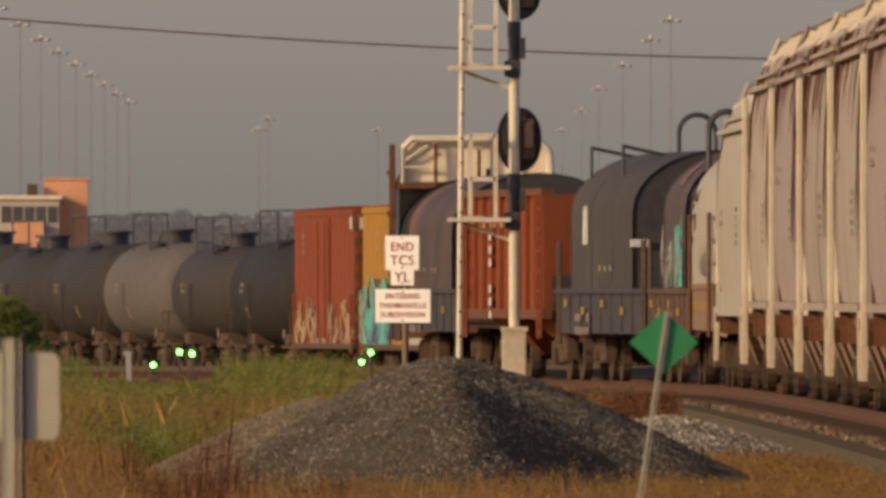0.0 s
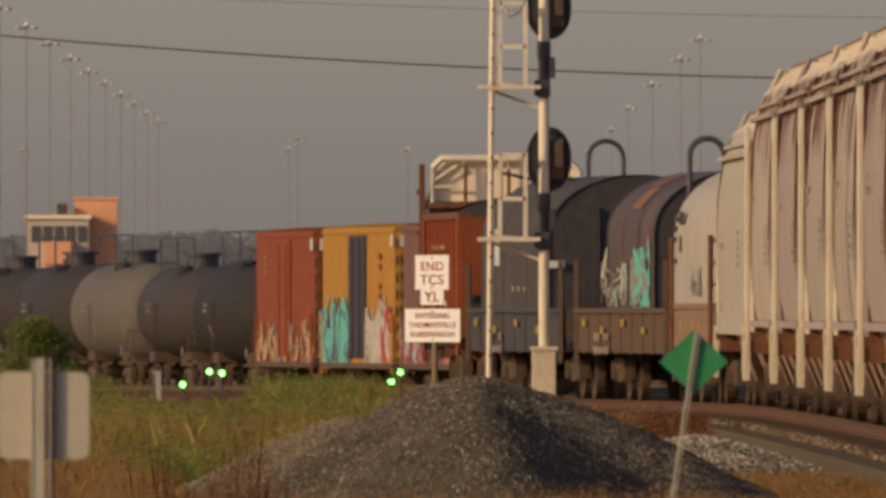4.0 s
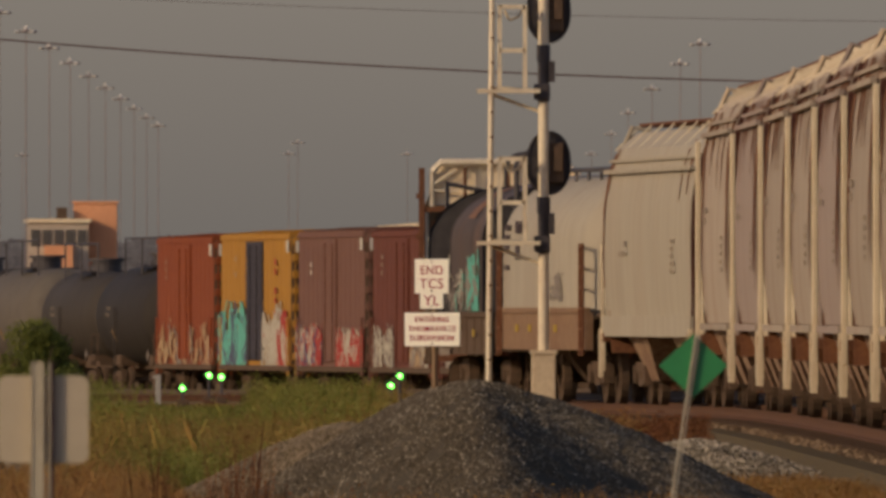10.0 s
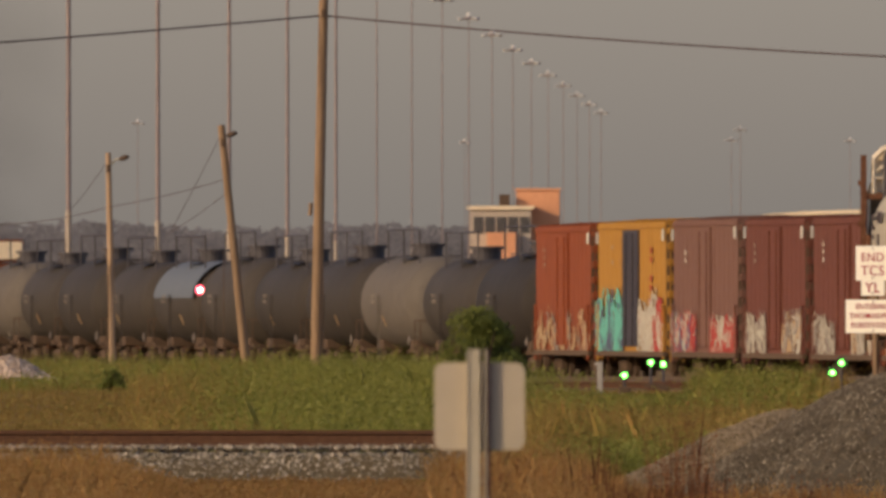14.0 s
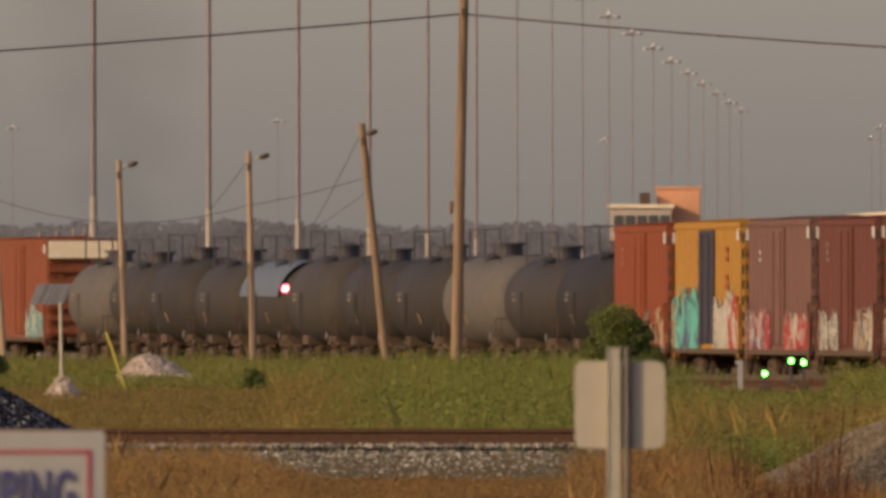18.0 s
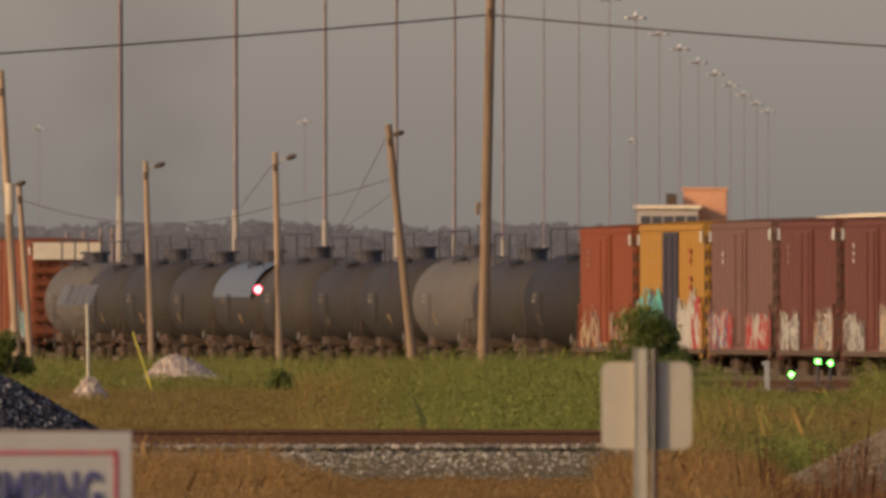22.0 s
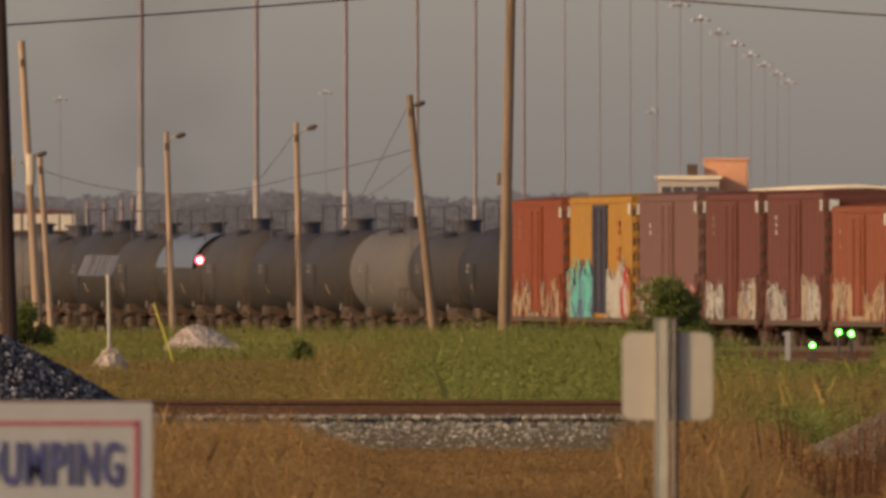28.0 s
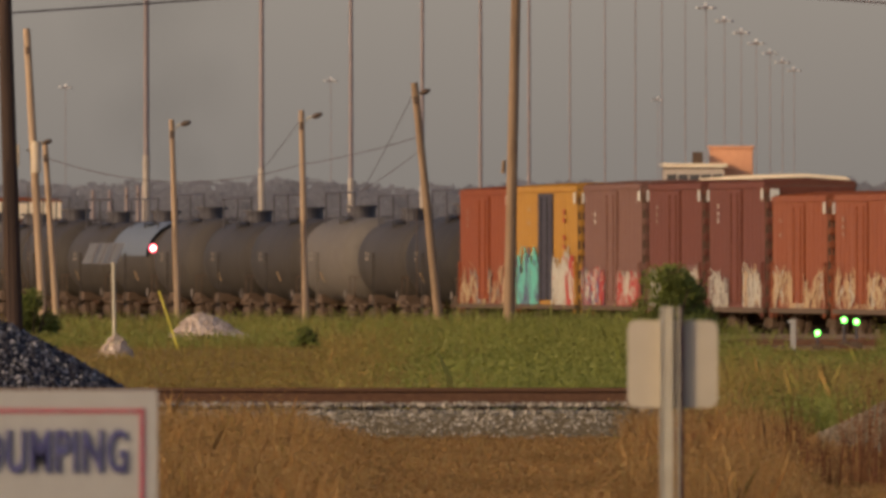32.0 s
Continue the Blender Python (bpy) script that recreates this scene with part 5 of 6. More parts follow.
def plate_sign():
    D = 86.0
    k = D / F
    s = thing("small_sign", pose(spot(-702, D), D, 0), "back of a small pale sign on a punched steel post", "sign")
    zc, h = lift(-188, D), 0.5 * 155 * k
    w = 80 * k
    bm = B()
    r = 16 * k
    pts = []
    for cx, cz, a0 in ((w - r, h - r, 0), (-w + r, h - r, 90), (-w + r, -h + r, 180), (w - r, -h + r, 270)):
        pts += [(cx + r * math.cos(radians(a0 + a)), cz + r * math.sin(radians(a0 + a))) for a in (0, 22, 45, 68, 90)]
    loft(bm, [[(x, y, zc + z) for x, z in pts] for y in (0.0, 0.003)])
    part("plate", bm, M_ALU, s, "bare metal back of the plate")
    g = ground_z(0, D)
    zt = lift(-86, D)
    p = part("post", box(B(), -10 * k, -0.022, (g + zt) / 2, 22 * k, 0.006, zt - g), M_GALV, s, "galvanised channel post")
    for xx in (11 * k, -21 * k):
        part("web", box(B(), xx, -0.014, (g + zt) / 2, 0.006, 0.03, zt - g), M_GALV, p)
    # side turned from the sun: its shade is painted, not cast
    part("post_flange", box(B(), 14 * k, -0.012, (g + zt) / 2, 10 * k, 0.022, zt - g), mat("flange_shade_brown", (0.1, 0.045, 0.05), scale=6), p, "flange with its shade painted dark red-brown")
    bm = B()
    z = zt - 0.02
    while z > g:
        box(bm, 4 * k, -0.026, z, 0.005, 0.003, 0.009)
        z -= 0.022
    part("punched_holes", bm, M_BLACK, p)


plate_sign()


def diamond_sign():
    D = 130.0
    k = D / F
    s = thing("diamond_sign", pose(spot(450, D), D, 0), "green diamond sign on a leaning steel post", "sign")
    zc = lift(-93, D)
    a = 61 * k
    part("face", loft(B(), [[(-2 * k - a, y, zc), (-2 * k, y, zc - a * 0.93), (-2 * k + a, y, zc), (-2 * k, y, zc + a * 0.93)] for y in (0.0, 0.004)]), M_GREEN, s, "plain green diamond plate")
    g = ground_z(0, D)
    top = Vector((5 * k, -0.015, lift(-38, D)))
    low = top + (Vector((-38 * k, -0.015, lift(-324, D))) - top) * ((top.z - g) / (top.z - lift(-324, D)))
    m = (top - low).to_track_quat("Z", "Y").to_matrix().to_4x4()
    mid = (top + low) / 2
    part("post", box(box(B(), mid.x - 0.006, mid.y, mid.z, 0.022, 0.012, (top - low).length, m), mid.x + 0.012, mid.y + 0.004, mid.z, 0.016, 0.008, (top - low).length, m), M_GALV, s, "leaning pale steel post")


diamond_sign()


def dumping_sign():
    D = 70.0
    k = D / F
    xr, zt = -827 - 784, lift(-234, D)
    w, h = 400 * k, 0.46
    xc = spot(xr, D) - w / 2
    s = thing("notice_sign", pose(xc, D, 0), "white notice board with red border and navy lettering", "sign")
    b = part("board", box(B(), 0, 0, zt - h / 2, w, 0.006, h, bevel=0.002), M_DIM_WHITE, s)
    i, t = 28 * k, 6 * k
    bm = B()
    for sgn in (-1, 1):
        box(bm, sgn * (w / 2 - i), -0.005, zt - h / 2, t, 0.004, h - 2 * i - 8 * k)
        box(bm, 0, -0.005, zt - h / 2 + sgn * (h / 2 - i - 9 * k), w - 2 * i, 0.004, t)
    part("border", bm, M_SIGN_RED, b, "thin red border")
    t = words("lettering", "DUMPING", 0.158, M_BLUE_INK, b, pose(w / 2 - 183 * k, -0.006, zt - 113 * k) @ FACE, bold=0.0028, spacing=1.15, width=256 * k)
    for sgn in (-1, 1):
        part("post", box(B(), sgn * w * 0.35, 0.03, (ground_z(0, D) + zt - 0.02) / 2, 0.04, 0.04, zt - 0.02 - ground_z(0, D)), M_WOOD, s)


dumping_sign()


# ---- piles ----
def stones(name, n, place, size, material, label, category, parent=None, seed=5):
    """Many small broken stones as one stuff; place(rnd) gives a point and its normal height."""
    rnd = np.random.RandomState(seed)
    base = np.array([(1, 0, 0), (-0.8, 0.5, 0.1), (0, -1, 0.2), (0.1, 0.9, -0.3), (0, 0.1, 0.9), (0.2, -0.2, -0.8)], float)
    faces = np.array([(0, 3, 4), (3, 1, 4), (1, 2, 4), (2, 0, 4), (3, 0, 5), (1, 3, 5), (2, 1, 5), (0, 2, 5)])
    c = np.array([place(rnd) for _ in range(n)])
    sc = size * (0.5 + rnd.rand(n, 1, 1) ** 2 * 1.1)
    sq = 0.6 + 0.6 * rnd.rand(n, 1, 3)
    ang = rnd.rand(n) * 6.28
    rot = np.zeros((n, 3, 3))
    rot[:, 0, 0], rot[:, 0, 1], rot[:, 1, 0], rot[:, 1, 1], rot[:, 2, 2] = np.cos(ang), -np.sin(ang), np.sin(ang), np.cos(ang), 1
    tl = rnd.rand(n) * 6.28
    rx = np.zeros((n, 3, 3))
    rx[:, 0, 0], rx[:, 1, 1], rx[:, 1, 2], rx[:, 2, 1], rx[:, 2, 2] = 1, np.cos(tl), -np.sin(tl), np.sin(tl), np.cos(tl)
    v = (base[None] * sq * sc) @ np.transpose(rx, (0, 2, 1)) @ np.transpose(rot, (0, 2, 1)) + c[:, None, :]
    f = faces[None] + (np.arange(n) * 6)[:, None, None]
    me = bpy.data.meshes.new(name)
    me.from_pydata(v.reshape(-1, 3).tolist(), [], f.reshape(-1, 3).tolist())
    me.materials.append(material)
    ob = new(name, me)
    ob.parent = parent
    if parent is None:
        tagged(ob, label, category, kind="stuff")
    else:
        tagged(ob, label, kind="stuff")
    return ob


def heap_point(r, a, w, d, h, seed, shift, spur=0.0):
    """A point on a heap at share r of its radius: straight flanks, a rounded uneven crest, which may sit off centre."""
    c = 0.3
    off = (a - 4.66 + math.pi) % math.tau - math.pi
    d *= 1 + spur * math.exp(-(off / 0.38) ** 2)  # a blunt ridge that runs out to the front
    x, y = w * r * math.cos(a) - shift * (1 - r), d * r * math.sin(a)
    z = h * (1 - (math.sqrt(r * r + c * c) - c) / (math.sqrt(1 + c * c) - c))
    return x, y, z + 0.05 * noise.noise((x * 1.3, y * 1.3, seed)) + 0.02 * noise.noise((x * 5, y * 5, seed))


def make_pile(name, cx, cy, w, d, h, material, bed, n, size, label, seed=1, shift=0.0, spur=0.0):
    p = thing(name, pose(cx, cy, ground_z(cx, cy)), label, "gravel pile")
    bm = B()
    rings = []
    for i in range(15):
        rings.append([])
        for j in range(48):
            x, y, z = heap_point(i / 14, j / 48 * math.tau, w, d, h, seed, shift, spur)
            rings[-1].append(bm.verts.new((x, y, max(-0.06, z))))
    for a, b in zip(rings, rings[1:]):
        for j in range(48):
            bm.faces.new((a[j], a[(j + 1) % 48], b[(j + 1) % 48], b[j]))
    bmesh.ops.remove_doubles(bm, verts=bm.verts, dist=0.001)
    bmesh.ops.recalc_face_normals(bm, faces=bm.faces)
    smooth(part("core", bm, bed, p))

    def place(rnd):
        while True:
            a, r = rnd.rand() * 6.283, math.sqrt(rnd.rand())
            x, y, z = heap_point(r, a, w, d, h, seed, shift, spur)
            if y < d * 0.35:
                return (x, y, max(0, z) + 0.005)
    stones("stone_cover", n, place, size, material, "", "", p, seed)


M_BED_DK = mat("dark_gravel_bed", (0.08, 0.066, 0.048), (0.05, 0.041, 0.03), scale=12, rough=0.95)
make_pile("gravel_pile", spot(126, 262), 262, 2.8, 3.2, 1.26, M_GRAVEL, M_BED_DK, 90000, 0.0125, "tall heap of dark crushed gravel", 2, shift=0.42, spur=1.25)
make_pile("gravel_pile", spot(-150, 272), 272, 2.0, 1.5, 0.82, M_TANSTONE, M_BALLAST_BED, 16000, 0.016, "low heap of pale tan gravel", 7)
make_pile("gravel_pile", spot(-1985, 345), 345, 2.6, 2.4, 1.25, M_COALY, mat("black_gravel_bed", (0.02, 0.018, 0.02), scale=12), 9000, 0.035, "heap of black gravel flecked with pale stones", 3)
M_ROCKBED = mat("pale_rubble", (0.6, 0.48, 0.36), (0.5, 0.39, 0.28), scale=5, rough=0.95)
M_PALE = island_mat("pale_rubble_stones", [(0.33, 0.25, 0.17), (0.45, 0.35, 0.25), (0.57, 0.46, 0.34)])
make_pile("rubble_pile", spot(-1530, 600), 600, 1.05, 1.1, 0.66, M_PALE, M_ROCKBED, 2500, 0.06, "low heap of pale rubble among weeds", 4, shift=0.3)


# pale ballast on the shoulders that show
def shoulder_place(at, s0, s1, lo, hi):
    def place(rnd):
        s, q = s0 + rnd.rand() * (s1 - s0), lo + rnd.rand() * (hi - lo)
        p, h = at(s)
        out = max(0.0, abs(q) - 1.45)
        return (p.x - math.cos(h) * q, p.y - math.sin(h) * q, p.z - 0.26 - out / 1.6 + 0.01)
    return place


stones("ballast", 20000, shoulder_place(near_at, near_s(222), near_s(440), 0.9, 2.3), 0.045, M_BROWNSTONE, "rust-stained broken ballast beside the rusty track", "ballast", seed=8)
stones("ballast", 28000, shoulder_place(cross_at, 1.0, 9.6, -2.35, -1.0), 0.027, M_STONE, "grey broken ballast below the rail", "ballast", seed=9)


def crib_place(at, s0, s1, lo, hi):
    def place(rnd):
        s, q = s0 + rnd.rand() * (s1 - s0), lo + rnd.rand() * (hi - lo)
        p, h = at(s)
        return (p.x - math.cos(h) * q, p.y - math.sin(h) * q, p.z - 0.19 + 0.02 * rnd.rand())
    return place


stones("ballast", 7000, crib_place(cross_at, -6.0, 9.6, -1.5, -0.6), 0.03, M_STONE, "grey ballast packed between the crossing's ties", "ballast", seed=10)


def soil_place(u0, u1, d0, d1):
    def place(rnd):
        d, u = d0 + rnd.rand() * (d1 - d0), u0 + rnd.rand() ** 1.5 * (u1 - u0)
        return (spot(u, d), d, ground_z(0, d) + 0.01)
    return place


make_pile("ballast_heap", spot(455, 318), 318, 1.5, 9.0, 0.42, M_STONE, M_BALLAST_BED, 9000, 0.03, "low windrow of pale ballast behind the dark heap", 12)
def verge_place(at, s0, s1, lo, hi):
    def place(rnd):
        s, q = s0 + rnd.rand() * (s1 - s0), lo + rnd.rand() ** 1.4 * (hi - lo)
        p, h = at(s)
        x, y = p.x - math.cos(h) * q, p.y - math.sin(h) * q
        return (x, y, ground_z(x, y) + 0.012)
    return place


stones("gravel_scatter", 34000, verge_place(near_at, near_s(258), near_s(445), 2.1, 7.5), 0.036, M_BROWNSTONE, "brown gravel spread along the track", "gravel", seed=18)
stones("gravel_scatter", 16000, soil_place(380, 900, 275, 450), 0.028, M_STONE, "loose ballast stones on brown soil", "gravel", seed=14)


# ---- weeds and grass ----
def tufts(name, n, place, height, width, material, label, category, seed=1, lean=0.35, leaf=0, leaf_size=0.0):
    """A field of blades (and small leaves up the stem) as one stuff; place(rnd) gives x, y and a height factor."""
    rnd = np.random.RandomState(seed)
    q = np.array([place(rnd) for _ in range(n)])
    x, y, k = q.T
    rise = np.clip((y - 690) / 100.0, 0, 1)
    z = -0.47 - 1.55 * rise * rise * (3 - 2 * rise)
    h = height * k * (0.55 + 0.6 * rnd.rand(n))
    a = rnd.rand(n) * 6.283
    lx, ly = lean * h * (rnd.rand(n) - 0.5) * 2, lean * h * (rnd.rand(n) - 0.5) * 2
    wx, wy = width * np.cos(a) / 2, width * np.sin(a) / 2
    v = [np.stack(c, 1) for c in ((x - wx, y - wy, z), (x + wx, y + wy, z), (x + wx * 0.7 + lx * 0.4, y + wy * 0.7 + ly * 0.4, z + h * 0.6), (x + lx, y + ly, z + h),
                                  (x - wx * 0.7 + lx * 0.4, y - wy * 0.7 + ly * 0.4, z + h * 0.6))]
    vs = np.stack(v, 1).reshape(-1, 3)
    fs = (np.arange(n)[:, None] * 5 + np.arange(5)).tolist()
    if leaf:
        m = n * leaf
        rep = lambda c: np.repeat(c, leaf)
        t = 0.15 + 0.85 * rnd.rand(m)
        px, py, pz = rep(x) + rep(lx) * t, rep(y) + rep(ly) * t, rep(z) + rep(h) * t
        r = (leaf_size or width) * (1.0 + 1.6 * rnd.rand(m))
        b, e = rnd.rand(m) * 6.283, (rnd.rand(m) - 0.25) * 1.6
        e = e * r
        v = [np.stack(c, 1) for c in ((px, py, pz), (px + r * np.cos(b + 0.5), py + r * np.sin(b + 0.5), pz + e * 0.5 + r * 0.2), (px + 1.6 * r * np.cos(b), py + 1.6 * r * np.sin(b), pz + e),
                                      (px + r * np.cos(b - 0.5), py + r * np.sin(b - 0.5), pz + e * 0.5 - r * 0.2))]
        fs += (len(vs) + np.arange(m)[:, None] * 4 + np.arange(4)).tolist()
        vs = np.concatenate([vs, np.stack(v, 1).reshape(-1, 3)])
    me = bpy.data.meshes.new(name)
    me.from_pydata(vs.tolist(), [], fs)
    me.materials.append(material)
    return tagged(new(name, me), label, category, kind="stuff")


def wedge(u0, u1, d0, d1, height=None, blur=0.0):
    """Places between two bearings and two distances, thinned so that each distance shows alike."""
    def place(rnd):
        d = 1.0 / (1.0 / d1 + rnd.rand() * (1.0 / d0 - 1.0 / d1)) if rnd.rand() < 0.7 else d0 + rnd.rand() * (d1 - d0)
        u = u0 + rnd.rand() * (u1 - u0) + rnd.randn() * blur
        x = spot(u, d)
        k = 1.0 + 0.5 * noise.noise((x * 0.5, d * 0.1, 3.0)) + 0.45 * noise.noise((x * 1.7, d * 0.25, 8.0))
        k *= max(0.35, min(1.0, (u - u0 + 3 * blur) / (4 * blur + 1), (u1 + 3 * blur - u) / (4 * blur + 1)))
        if height:
            k *= height(u, d)
        return x, d, max(0.15, k)
    return place


def fore_height(u, d):
    # short in front of the ballast, knee-high to the left, waist-high towards the gravel heap
    if u > -790:
        return 0.72 if u < -540 else max(0.1, 0.72 - (u + 540) / 200)
    return 0.17 + 0.5 * min(1.0, max(0.0, (-1225 - u) / 160))


def left_height(u, d):
    # low about the rubble and the panel, higher behind the crossing
    if u > -1330:
        return 1.0
    return 0.3 if d < 560 else 0.55 if d < 612 else 1.0


def lead_height(u, d):
    # kept down where the lead track and its lamps show over it
    top = EYE_Z - (172 if u < -330 else 122) * d / F + 0.45
    return min(1.0, max(0.12, top / 0.85))


tufts("dry_grass", 14000, wedge(-320, 480, 188, 240, lambda u, d: 0.40), 0.8, 0.006, M_DRYW, "short dry grass before the gravel heap", "grass", 23, leaf=2, leaf_size=0.01)
tufts("dry_grass", 90000, wedge(-2000, -250, 198, 283, fore_height), 0.62, 0.0045, M_DRYW, "tall dry orange-brown grass", "grass", 11, lean=0.45, leaf=4, leaf_size=0.009)
tufts("dry_grass", 22000, wedge(420, 900, 198, 300, lambda u, d: 0.2), 0.8, 0.005, M_DRYW, "dry orange-brown grass beside the track", "grass", 12, leaf=3, leaf_size=0.01)
tufts("dry_grass", 22000, wedge(-660, -260, 284, 420, lead_height), 0.6, 0.007, M_MIXW, "half-dry grass towards the switch stands", "grass", 21, leaf=2, leaf_size=0.014)
tufts("weeds", 30000, wedge(-1210, -690, 292, 690, left_height, 110), 0.6, 0.008, M_GREENW, "thick green weeds behind the crossing track", "weeds", 13, lean=0.4, leaf=11, leaf_size=0.015)
tufts("weeds", 40000, wedge(-2100, -1000, 292, 690, left_height, 60), 0.5, 0.009, M_MIXW, "half-dry brownish weeds", "weeds", 14, lean=0.4, leaf=7, leaf_size=0.013)
tufts("weeds", 9000, wedge(-1900, -1150, 560, 690, left_height, 60), 0.5, 0.008, M_GREENW, "green weeds below the tank cars", "weeds", 31, lean=0.4, leaf=10, leaf_size=0.018)
tufts("weeds", 24000, wedge(-640, -60, 300, 560, lead_height), 0.66, 0.009, M_MIXW, "half-dry weeds below the boxcars", "weeds", 15, lean=0.4, leaf=6, leaf_size=0.014)
tufts("weeds", 24000, wedge(-640, -110, 330, 535, lead_height, 25), 0.75, 0.007, M_GREENW, "green weeds by the yard lead", "weeds", 16, lean=0.4, leaf=10, leaf_size=0.015)
tufts("weeds", 5000, wedge(-40, 330, 300, 325, lambda u, d: 0.8), 0.8, 0.009, M_DRYW, "rusty dry weeds at the signal's foot", "weeds", 17, leaf=4, leaf_size=0.018)
tufts("weeds", 9000, wedge(150, 470, 320, 425, lambda u, d: 0.5), 0.7, 0.009, M_STALK, "rusty dry weeds along the track", "weeds", 18, leaf=4, leaf_size=0.02)


def clump_places(rows, spread):
    def place(rnd):
        u, d, k = rows[rnd.randint(len(rows))]
        return spot(u, d) + rnd.randn() * spread, d + rnd.randn() * 0.4, k
    return place


tufts("seed_stalks", 650, clump_places([(-355, 225, 0.95), (-352, 224, 0.6), (-515, 230, 0.8), (-690, 228, 0.6), (-740, 235, 0.5), (-620, 238, 0.5), (-440, 222, 0.5), (-120, 212, 0.55), (-128, 212, 0.4), (-290, 215, 0.5), (-205, 214, 0.4)], 0.13), 1.05, 0.008, M_STALK, "clumps of dark brown seed stalks", "weeds", 19, lean=0.16, leaf=8, leaf_size=0.01)
tufts("weeds", 11000, wedge(-640, -190, 286, 318, lambda u, d: 0.75, 60), 0.55, 0.007, M_GREENW, "yellow-green weeds behind the dry grass", "weeds", 33, lean=0.4, leaf=9, leaf_size=0.014)
tufts("weeds", 14000, wedge(-640, -170, 272, 300, lambda u, d: 0.7, 60), 0.55, 0.006, M_GREENW, "olive weeds at the back of the dry grass", "weeds", 27, leaf=7, leaf_size=0.014)


def bush(name, u, d, w, z1, n, label, seed):
    rnd = random.Random(seed)
    b = thing(name, pose(spot(u, d), d, ground_z(spot(u, d), d)), label, "bush")
    for i in range(7):
        a = rnd.uniform(0, 6.28)
        bm = rod(B(), (0, 0, -0.05), (math.cos(a) * w * 0.35, math.sin(a) * w * 0.3, z1 * rnd.uniform(0.5, 0.85)), 0.03, 0.01, seg=5)
        part("stem", bm, M_WOOD_DK, b)
    vs, fs = [], []
    lobes = [(0, 0, z1 * 0.82, w * 0.2)]
    for i in range(18):
        up = 0.1 + 0.66 * i / 17
        lobes.append((rnd.uniform(-0.52, 0.52) * w * (1.05 - up), rnd.uniform(-0.4, 0.4) * w * (1.05 - up), z1 * up, w * rnd.uniform(0.13, 0.24)))
    for _ in range(n):
        cx, cy, cz, r = rnd.choice(lobes)
        v = Vector((rnd.gauss(0, 1), rnd.gauss(0, 1), rnd.gauss(0, 1))).normalized() * r * rnd.uniform(0.6, 1.12)
        p = Vector((cx, cy, max(0.02, cz + v.z * 0.8))) + Vector((v.x, v.y, 0))
        t1 = Vector((rnd.gauss(0, 1), rnd.gauss(0, 1), rnd.gauss(0, 1))).normalized()
        t2 = t1.orthogonal().normalized()
        s1, s2 = rnd.uniform(0.03, 0.06), rnd.uniform(0.015, 0.03)
        i = len(vs)
        vs += [p - t1 * s1, p + t2 * s2, p + t1 * s1, p - t2 * s2]
        fs.append((i, i + 1, i + 2, i + 3))
    me = bpy.data.meshes.new("crown")
    me.from_pydata(vs, [], fs)
    me.materials.append(M_LEAF)
    o = new("crown", me)
    o.parent = b


bush("bush", -712, 600, 1.95, 1.85, 12000, "green rounded bush in the weeds", 3)
bush("bush", -1845, 600, 1.25, 1.3, 4000, "dark green bush at the foot of poles", 4)
bush("bush", -1360, 560, 0.65, 0.5, 700, "small dark green shrub", 5)


def verge_tufts(rnd):
    x, y, _ = verge_place(near_at, near_s(258), near_s(430), 2.4, 8.0)(rnd)
    return x, y, 0.3 + 0.5 * rnd.rand() * (1 + noise.noise((x * 0.6, y * 0.08, 2.0)))


tufts("dry_grass", 5000, verge_tufts, 0.3, 0.008, M_DRYW, "sparse dry grass on the track's verge", "grass", 29, leaf=3)


# ---- switch stands with green lamps ----
def switch_stand(u, v, d, label):
    x, z, g = spot(u, d), lift(v, d), ground_z(0, d)
    s = thing("switch_stand", pose(x, d, 0), label, "switch stand", group="switch stands")
    part("mast", rod(B(), (0, 0, g), (0, 0, z - 0.09), 0.03, seg=8), M_BLACK, s)
    part("stand", box(B(), 0, 0, g + 0.1, 0.24, 0.3, 0.2, bevel=0.03), M_UNDER, s)
    part("lamp_body", rod(B(), (0, 0.02, z), (0, 0.22, z), 0.10, seg=14), M_BLACK, s)
    part("lens", rod(B(), (0, -0.03, z), (0, 0.015, z), 0.000095 * d, seg=16), M_LAMP_G, s, "glowing green lens")
    part("lever", rod(B(), (0.1, 0, g + 0.25), (0.7, 0, g + 0.12), 0.02, seg=6), M_RUSTY, s)


for u, v, d in ((-456, -133, 540), (-409, -110, 560), (-387, -113, 563), (-87, -128, 430), (-71, -111, 440)):
    switch_stand(u, v, d, "low switch stand with a lit green lamp")
st = thing("marker_post", pose(spot(-499, 545), 545, 0), "short white marker post by the lead track", "post")
part("post", box(B(), 0, 0, (ground_z(0, 545) + lift(-109, 545)) / 2, 0.11, 0.1, lift(-109, 545) - ground_z(0, 545), bevel=0.01), M_DIM_WHITE, st)
part("cap", box(B(), -0.03, 0, lift(-113, 545), 0.16, 0.12, 0.06), M_DIM_WHITE, st)


